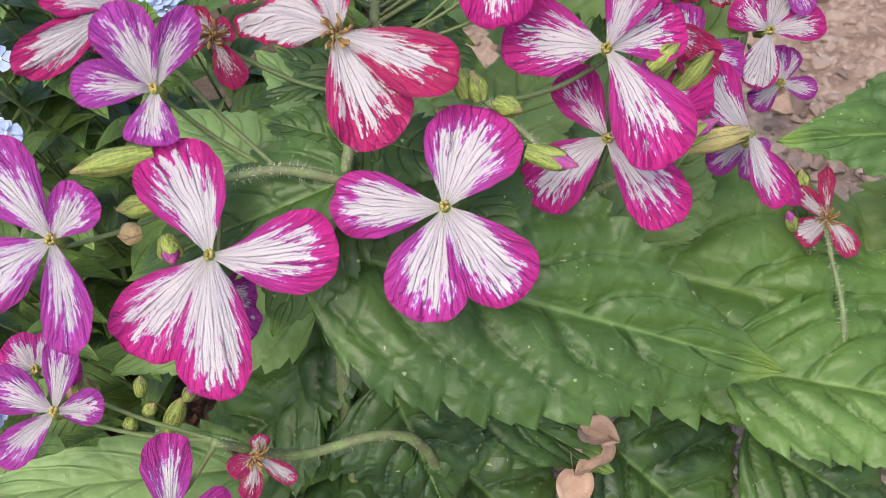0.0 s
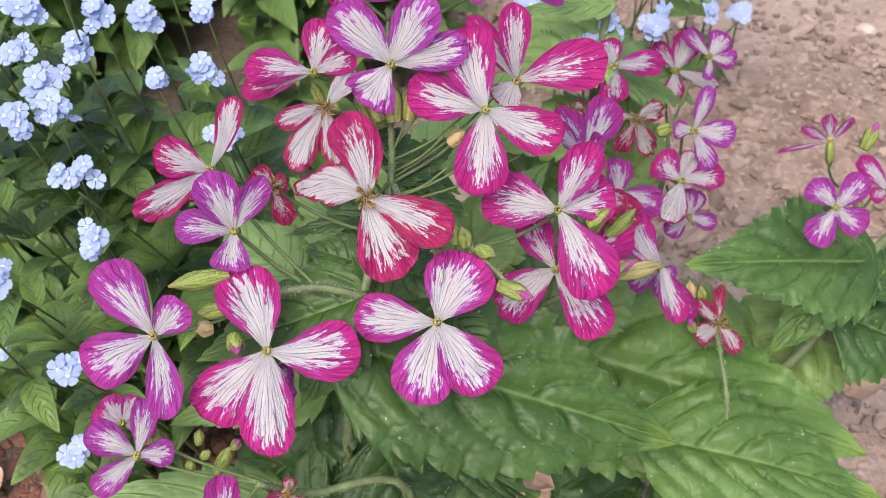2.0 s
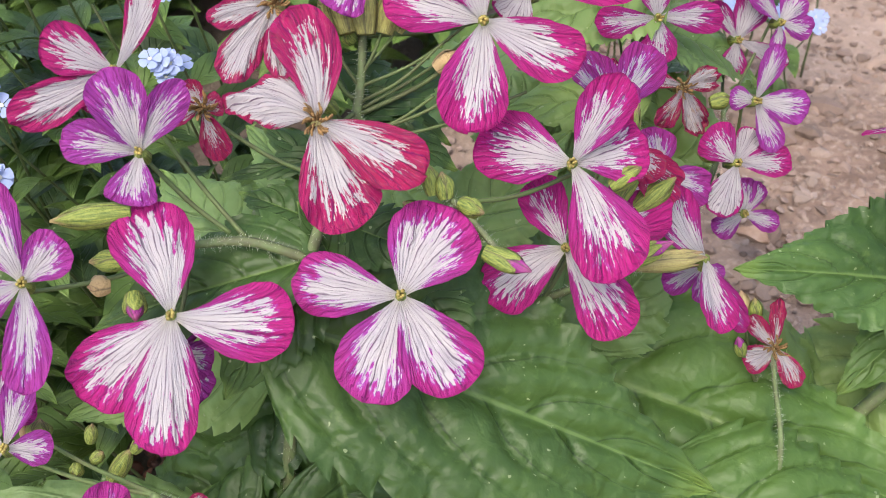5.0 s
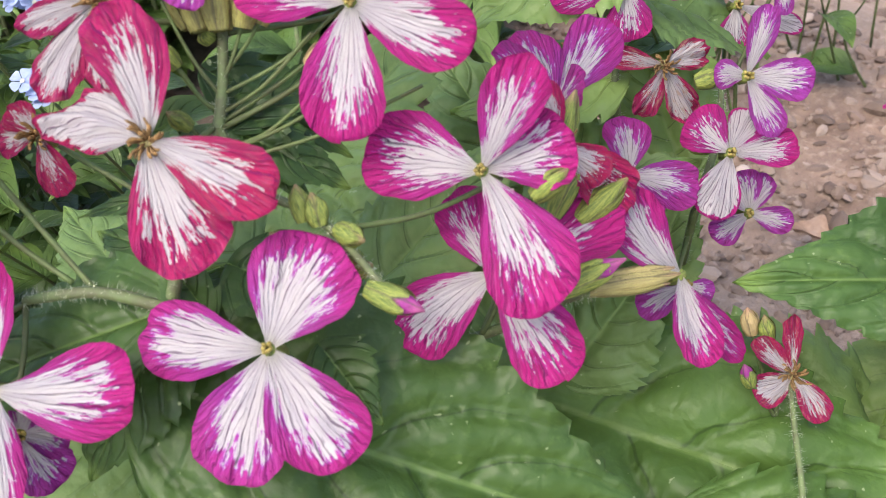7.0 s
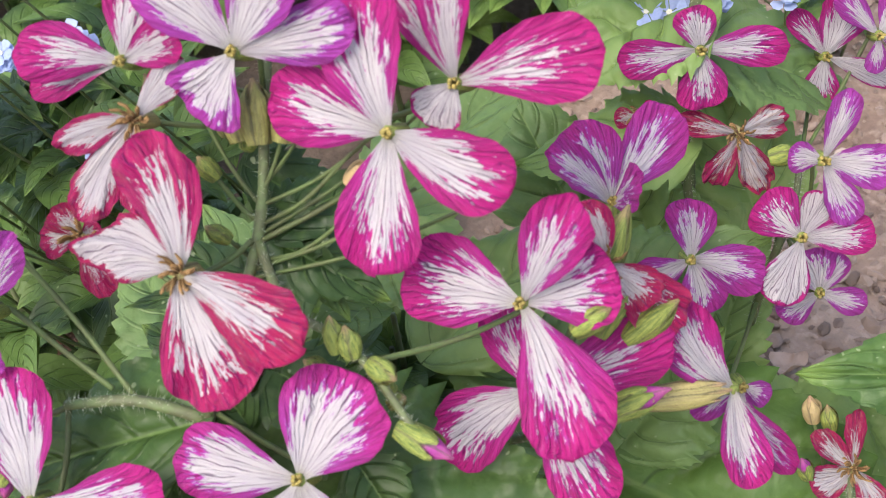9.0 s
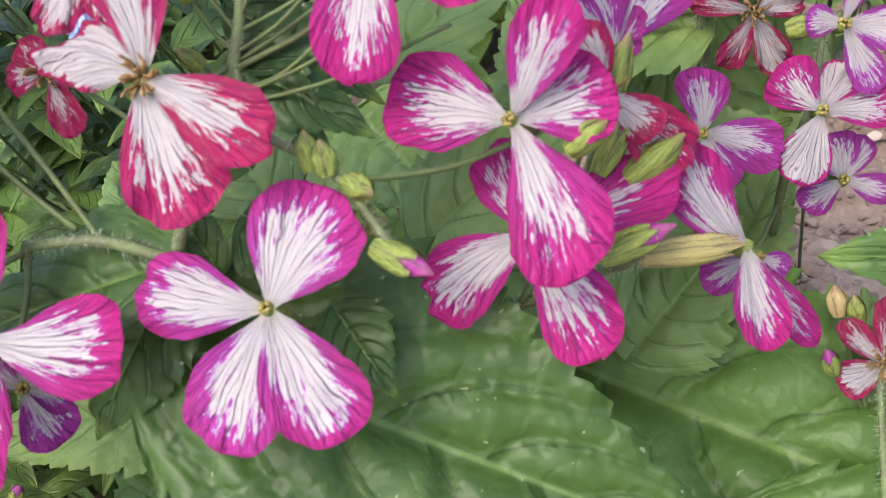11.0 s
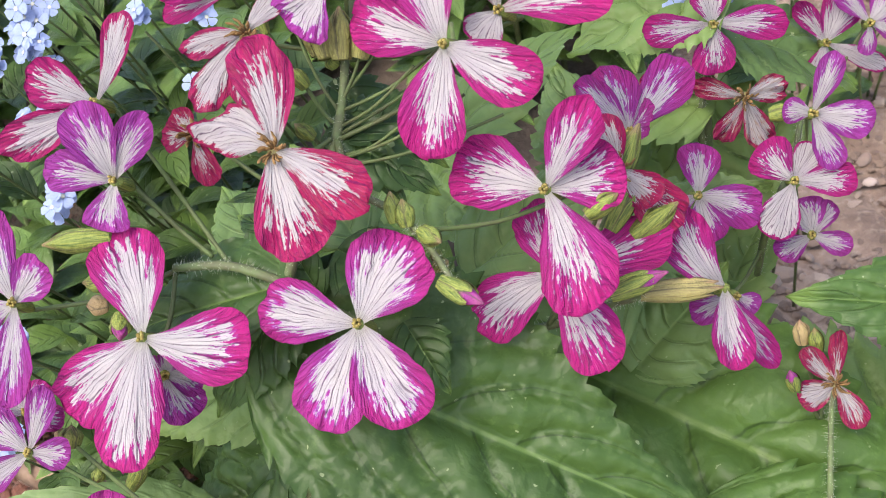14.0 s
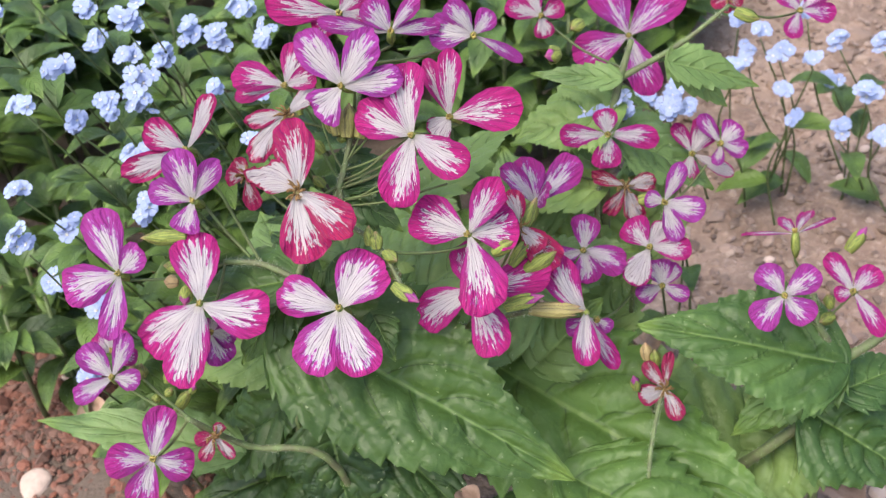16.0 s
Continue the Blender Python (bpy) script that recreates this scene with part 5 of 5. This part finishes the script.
flower(side_shoot, (-0.0381, -0.0196, 0.1108), (0.48, -0.53, 0.70), [(172, 5.6, 4.2, 1, 0.1), (42, 4.0, 3.5, 9, 1.0), (-70, 8.1, 3.5, 9, 0.9), (-136, 7.6, 4.2, -5, 0.6)], 0.7, 0.1, 0.6, "old")
flower(honesty_behind, (0.0443, 0.1459, 0.1528), (0.21, -0.84, 0.49), [(-158, 19.3, 12.6, 0, 0.28), (-68, 20.8, 11.0, 5, 0.32), (116, 20.8, 13.3, 5, 0.2), (43, 23.2, 13.7, 0, 0.15)], 0.25, 0.62, 0.0)
flower(honesty_behind, (0.0502, 0.0918, 0.1495), (0.22, -0.80, 0.56), [(178, 14.1, 7.2, 0, 0.55), (-8, 15.1, 7.2, 0, 0.61), (-94, 10.2, 9.0, 0, 0.55), (96, 7.7, 7.2, 9, 0.98)], 0.5, 0.45, 0.0)
flower(honesty_behind, (0.0725, 0.1106, 0.1320), (0.15, -0.80, 0.57), [(123, 10.8, 5.0, 5, 0.61), (65, 11.9, 9.0, 10, 1.0), (-100, 8.4, 6.9, 0, 1.0), (-28, 14.2, 4.7, -5, 2.2)], 0.8, 0.4, 0.0)
flower(honesty_behind, (0.0817, 0.1090, 0.1381), (0.13, -0.81, 0.57), [(-14, 8.2, 6.0, -1, 0.61), (47, 7.8, 7.8, 4, 0.98), (-100, 6.8, 3.9, 1, 0.73), (127, 10.7, 5.3, 0, 0.61)], 0.7, 0.9, 0.0)
flower(honesty_behind, (0.0713, 0.0742, 0.1396), (0.17, -0.78, 0.61), [(65, 12.6, 5.3, 15, 0.85), (-12, 11.7, 7.7, 5, 0.92), (-69, 11.8, 6.0, -1, 0.98), (169, 5.7, 5.3, 0, 0.98)], 0.8, 0.95, 0.0)
flower(honesty_behind, (0.0682, 0.0675, 0.1275), (0.17, -0.75, 0.63), [(129, 9.9, 9.4, 5, 0.51), (-5, 11.9, 7.1, 5, 0.73), (-117, 12.2, 8.4, 0, 2.2), (55, 8.3, 6.1, 0, 2.4)], 0.7, 0.4, 0.0)
flower(honesty_behind, (0.0718, 0.0675, 0.1128), (0.16, -0.74, 0.66), [(107, 7.9, 8.9, 5, 0.85), (-23, 8.4, 5.2, 0, 0.73), (-158, 8.1, 5.8, 0, 0.85), (52, 7.8, 5.2, 1, 0.98)], 0.7, 0.85, 0.0)
flower(honesty_behind, (0.0496, 0.0608, 0.1286), (0.23, -0.74, 0.63), [(84, 10.3, 8.4, 5, 0.61), (-24, 13.0, 8.8, 0, 0.49), (-161, 10.9, 7.4, -1, 0.61), (-86, 9.7, 8.4, 1, 0.61)], 0.45, 0.75, 0.0)
flower(honesty_behind, (0.0571, 0.0854, 0.1353), (0.20, -0.78, 0.60), [(158, 11.0, 4.6, -10, 0.5, {"frill": 2.5, "fold": 0.4}), (-72, 11.5, 6.4, -14, 1.4, {"frill": 2.5, "fold": 0.3}), (-128, 10.5, 5.0, -12, 0.5, {"frill": 2.5, "fold": 0.4}), (12, 9.0, 6.0, -8, 1.2, {"frill": 2.5})], 0.7, 0.05, 0.8, "old")
flower(honesty_behind, (0.0391, 0.0874, 0.1376), (0.24, -0.78, 0.58), [(171, 4.4, 3.9, -1, 0.61), (-60, 3.8, 4.2, 4, 1.0), (15, 3.7, 3.9, 1, 1.0)], 0.7, 0.1, 0.6, "old")
flower(honesty_behind, (0.0587, 0.0401, 0.1209), (0.21, -0.71, 0.68), [(-163, 9.0, 6.0, 0, 0.6), (-101, 7.2, 4.9, 6, 0.6), (-30, 5.0, 4.4, 6, 0.6)], 0.6, 0.9, 0.0)
flower(honesty_behind, (0.0780, 0.0411, 0.0961), (0.15, -0.68, 0.72), [(126, 9.5, 4.6, 9, 0.75, {"frill": 2.0, "fold": 0.3}), (82, 10.8, 3.6, 10, 0.2, {"frill": 2.0, "fold": 0.3}), (-162, 7.8, 6.4, 0, 1.3), (-66, 9.8, 5.6, 0, 0.7)], 0.6, 0.05, 0.45, "old")
flower(honesty_behind, (0.0188, 0.1315, 0.1663), (0.28, -0.83, 0.48), [(160, 11.9, 6.7, 0, 0.6), (22, 7.9, 6.7, 9, 0.5), (-80, 7.2, 6.7, -1, 1.0), (116, 10.2, 7.4, 0, 0.7)], 0.6, 0.3, 0.0)
flower(honesty_behind, (0.0975, 0.1668, 0.1544), (0.08, -0.87, 0.48), [(-102, 9.2, 6.4, 0, 0.5), (-3, 11.2, 6.8, 1, 0.4), (47, 11.2, 6.8, 0, 0.4), (140, 9.1, 6.4, 0, 0.4)], 0.45, 0.6, 0.0)
flower(honesty_behind, (0.0742, 0.1653, 0.1587), (0.14, -0.87, 0.47), [(-155, 6.1, 4.6, 0, 0.1), (-42, 5.1, 4.6, 1, 0.3), (-99, 5.3, 4.2, 0, 0.1)], 0.3, 0.05, 0.5, "old")
flower(honesty_right, (0.1088, 0.0562, 0.1255), (0.07, -0.75, 0.66), [(134, 10.1, 7.6, 4, 0.55), (40, 11.2, 7.9, 5, 0.55), (-127, 11.3, 8.9, 0, 0.5), (-39, 9.9, 8.3, 0, 0.5)], 0.55, 0.85, 0.0)
flower(honesty_right, (0.1092, 0.0721, 0.1352), (-0.09, 0.24, 0.97), [(-13, 14.4, 2.9, 0, 0.4), (-148, 15.4, 2.9, 0, 0.4), (-123, 12.9, 4.2, 8, 0.6), (-82, 10.3, 4.2, 5, 0.6)], 0.5, 0.5, 0.0)
flower(honesty_right, (0.1267, 0.0666, 0.1212), (0.02, -0.76, 0.66), [(130, 12.3, 5.8, 5, 0.6), (49, 9.1, 7.1, 5, 0.4), (-158, 5.1, 4.8, 0, 0.5), (-50, 14.3, 5.5, 1, 0.4)], 0.5, 0.5, 0.0)

# ---- forget-me-nots ----
def small_flower_mesh():
    verts, faces, slots = [], [], []
    for k in range(5):
        a0 = 2 * math.pi * k / 5
        ring = []
        for r, half, z in ((0.0004, 0.35, 0.0), (0.0015, 0.56, 0.0002), (0.0028, 0.60, 0.0005), (0.0036, 0.40, 0.0004)):
            ring.append([(r * math.cos(a0 + half * s), r * math.sin(a0 + half * s), z + 0.00025 * abs(s)) for s in (-1, 0, 1)])
        b = len(verts)
        verts += [v for row in ring for v in row]
        faces += [tuple(i + b for i in f) for f in grid_faces(4, 3)]
    slots += [0] * len(faces)
    b = len(verts)
    for k in range(6):
        a = math.pi * k / 3
        verts.append((0.0007 * math.cos(a), 0.0007 * math.sin(a), 0.0005))
    verts.append((0, 0, 0.0009))
    for k in range(6):
        faces.append((b + k, b + (k + 1) % 6, b + 6))
        slots.append(1)
    ob = part("flower", verts, faces, None, None, mats=[BLUE, EYE], slots=slots)
    me = ob.data
    bpy.data.objects.remove(ob)
    return me


def small_leaf_mesh(seed):
    verts, shape = [], []
    rows, cols = 13, 7
    for r in range(rows):
        u = r / (rows - 1)
        wide = 0.23 * math.sin(math.pi * u ** 0.80) ** 0.8 + 0.012 * (1 - u)
        for c in range(cols):
            v = 2 * c / (cols - 1) - 1
            verts.append((wide * v, u, 0.10 * math.sin(math.pi * u * 0.9) - 0.28 * u * u + 0.35 * wide * abs(v) + 0.012 * math.sin(9 * u + 5 * v + seed)))
            shape.append((v, u))
    ob = part("leaf", verts, grid_faces(rows, cols), BED_LEAF, None, "", {"shape": shape})
    me = ob.data
    bpy.data.objects.remove(ob)
    return me


SMALL_FLOWER = small_flower_mesh()
SMALL_LEAVES = [small_leaf_mesh(k) for k in range(4)]


def forget_me_not(head, radius, leaves):
    """One plant: a leafy stem that bears a dome of pale blue flowers at head, its radius in millimetres."""
    rnd = random.Random(int(1e5 * (abs(head[0]) + 3 * abs(head[1]) + 7 * head[2])))
    top = Vector(head)
    plant = tagged(new("forget_me_not"), "forget-me-not with clustered pale blue flowers and green leaves", "plant", "forget-me-nots")
    foot = Vector((top.x + rnd.uniform(-0.02, 0.02), top.y + 0.40 * top.z + rnd.uniform(-0.01, 0.02), -0.006))
    line = smooth_line([foot, foot.lerp(top, 0.5) + Vector((rnd.uniform(-0.008, 0.008), 0.004, 0.0)), top - Vector((0, 0, 0.004))], 5)
    verts, faces = tube(line, [0.00060 - 0.00003 * k for k in range(len(line))], 6)
    part("stem", verts, faces, STALK, plant)
    r = radius / 1000
    count = max(5, int(4 + 0.50 * radius ** 1.35))
    for k in range(count):
        d = Vector((rnd.gauss(0, 0.46), rnd.gauss(-0.25, 0.42), rnd.gauss(0.45, 0.36))) * r * 0.78
        ob = new("flower", SMALL_FLOWER)
        ob.parent = plant
        aim = Vector((0.35 * d.x / r + rnd.gauss(0, 0.3), -0.55 + rnd.gauss(0, 0.3), 0.9)).normalized()
        ob.matrix_local = Matrix.Translation(top + d) @ aim.to_track_quat("Z", "Y").to_matrix().to_4x4() @ Matrix.Scale(rnd.uniform(0.62, 0.90), 4)
    for k in range(leaves):
        u = rnd.uniform(0.12, 0.92)
        at = line[min(int(u * (len(line) - 1)), len(line) - 1)]
        ob = new("leaf", SMALL_LEAVES[k % 4])
        ob.parent = plant
        size = rnd.uniform(0.018, 0.031) * (1.15 - 0.5 * u)
        ob.matrix_local = Matrix.Translation(at) @ Euler((rnd.uniform(-0.1, 0.55), rnd.uniform(-0.3, 0.3), rnd.uniform(0, 6.3))).to_matrix().to_4x4() @ Matrix.Scale(size, 4)
    return plant


forget_me_not((-0.1223, 0.0844, 0.1699), 4.8, 9)
forget_me_not((-0.1102, 0.0840, 0.1675), 5.4, 9)
forget_me_not((-0.0901, 0.0770, 0.1727), 5.2, 9)
forget_me_not((-0.0883, 0.0899, 0.1740), 4.8, 9)
forget_me_not((-0.0743, 0.0850, 0.1766), 6.1, 9)
forget_me_not((-0.1023, 0.0751, 0.1642), 6.4, 9)
forget_me_not((-0.0985, 0.0670, 0.1605), 6.8, 9)
forget_me_not((-0.1073, 0.0634, 0.1606), 5.9, 9)
forget_me_not((-0.0936, 0.0525, 0.1500), 7.2, 9)
forget_me_not((-0.1203, 0.0598, 0.1550), 4.9, 9)
forget_me_not((-0.1133, 0.0339, 0.1323), 5.9, 7)
forget_me_not((-0.1181, 0.0212, 0.1178), 5.1, 7)
forget_me_not((-0.0901, 0.0439, 0.1347), 4.8, 7)
forget_me_not((-0.0949, 0.0157, 0.1177), 5.2, 7)
forget_me_not((-0.0596, 0.0767, 0.1638), 4.8, 9)
forget_me_not((-0.0553, 0.0650, 0.1525), 4.8, 9)
forget_me_not((-0.0713, 0.0715, 0.1670), 2.6, 9)
forget_me_not((-0.0944, -0.0002, 0.1025), 5.5, 7)
forget_me_not((-0.0586, 0.0882, 0.1762), 4.9, 9)
forget_me_not((0.0511, 0.1083, 0.1479), 5.5, 1)
forget_me_not((0.0650, 0.1127, 0.1465), 4.7, 1)
forget_me_not((0.0425, 0.1065, 0.1463), 4.0, 1)
forget_me_not((-0.1028, 0.0776, 0.1847), 4.7, 9)
forget_me_not((-0.1177, 0.0376, 0.1773), 3.8, 9)
forget_me_not((-0.0863, 0.0647, 0.2020), 4.1, 9)
forget_me_not((-0.1230, 0.0446, 0.2027), 3.9, 9)
forget_me_not((-0.1079, 0.0076, 0.1481), 5.8, 7)
forget_me_not((-0.1185, 0.0813, 0.1867), 4.4, 9)
forget_me_not((-0.1250, 0.0655, 0.1725), 5.1, 9)
forget_me_not((-0.1149, 0.0206, 0.1579), 2.9, 9)
forget_me_not((-0.1398, 0.0781, 0.1953), 3.8, 9)
forget_me_not((-0.0687, 0.0948, 0.1815), 3.9, 9)
forget_me_not((0.0692, 0.2540, 0.0851), 4.4, 1)
forget_me_not((0.0835, 0.2437, 0.0916), 4.7, 1)
forget_me_not((0.0860, 0.2326, 0.0807), 5.5, 1)
forget_me_not((0.0972, 0.2446, 0.0888), 3.6, 1)
forget_me_not((0.0753, 0.2436, 0.1021), 4.0, 1)
forget_me_not((0.1194, 0.2521, 0.0700), 6.2, 1)
forget_me_not((0.0919, 0.2618, 0.1017), 4.7, 1)
forget_me_not((0.0650, 0.2521, 0.1011), 4.4, 1)
forget_me_not((0.0509, 0.2171, 0.0777), 2.9, 1)
forget_me_not((0.0349, 0.2152, 0.0837), 4.7, 1)
forget_me_not((0.0412, 0.2331, 0.0754), 4.4, 1)
forget_me_not((0.1065, 0.2548, 0.0926), 4.7, 1)
forget_me_not((0.1233, 0.2751, 0.0815), 4.7, 1)
forget_me_not((0.1051, 0.2581, 0.0713), 4.7, 1)
forget_me_not((0.1266, 0.2496, 0.0505), 5.1, 1)
forget_me_not((0.1094, 0.2369, 0.0608), 4.4, 1)
forget_me_not((0.0670, 0.2365, 0.0885), 4.0, 1)
forget_me_not((0.0910, 0.2335, 0.0663), 4.0, 1)


def leafy_clump(x, y, height, spread, count, seed):
    rnd = random.Random(seed)
    plant = tagged(new("leafy_clump"), "low clump of green oblong leaves in the flower bed", "plant", "bed foliage")
    sv, sf = tube([Vector((x, y, -0.008)), Vector((x, y, 0.4 * height)), Vector((x + 0.003, y, 0.8 * height))], [0.0013, 0.0011, 0.0007], 6)
    part("stem", sv, sf, STEM, plant)
    for k in range(count):
        ob = new("leaf", SMALL_LEAVES[k % 4])
        ob.parent = plant
        z = height * rnd.uniform(0.05, 0.85)
        size = spread * rnd.uniform(0.7, 1.2)
        ob.matrix_local = Matrix.Translation((x, y, z)) @ Euler((rnd.uniform(-0.05, 0.7), rnd.uniform(-0.3, 0.3), rnd.uniform(0, 6.3))).to_matrix().to_4x4() @ Matrix.Scale(size, 4)


for x, y in ((-0.160, 0.088), (-0.138, 0.070), (-0.185, 0.105), (-0.122, 0.058), (-0.150, 0.112), (-0.205, 0.088), (-0.186, 0.074), (-0.214, 0.104), (-0.232, 0.090), (-0.196, 0.060)):
    leafy_clump(x, y, 0.070, 0.026, 11, int(9000 * y))
rnd = random.Random(11)
made = 0
while made < 230:
    x, y = rnd.uniform(-0.55, 0.10), rnd.uniform(0.05, 0.62)
    # the bed's edge runs slantwise; open soil begins to the right of it
    if y < 0.075 - 0.12 * (x + 0.1) + (0.036 if x < -0.12 else 0.0) or x > -0.035 + 0.20 * (y - 0.10) + 0.03 * math.sin(23 * y):
        continue
    # no clumps here, so the soil's painted-in shade shows as a dark gap
    if ((x + 0.098) / 0.034) ** 2 + ((y - 0.195) / 0.055) ** 2 < 1:
        made += 1
        continue
    leafy_clump(x, y, rnd.uniform(0.045, 0.110), rnd.uniform(0.024, 0.040), 15, made)
    made += 1
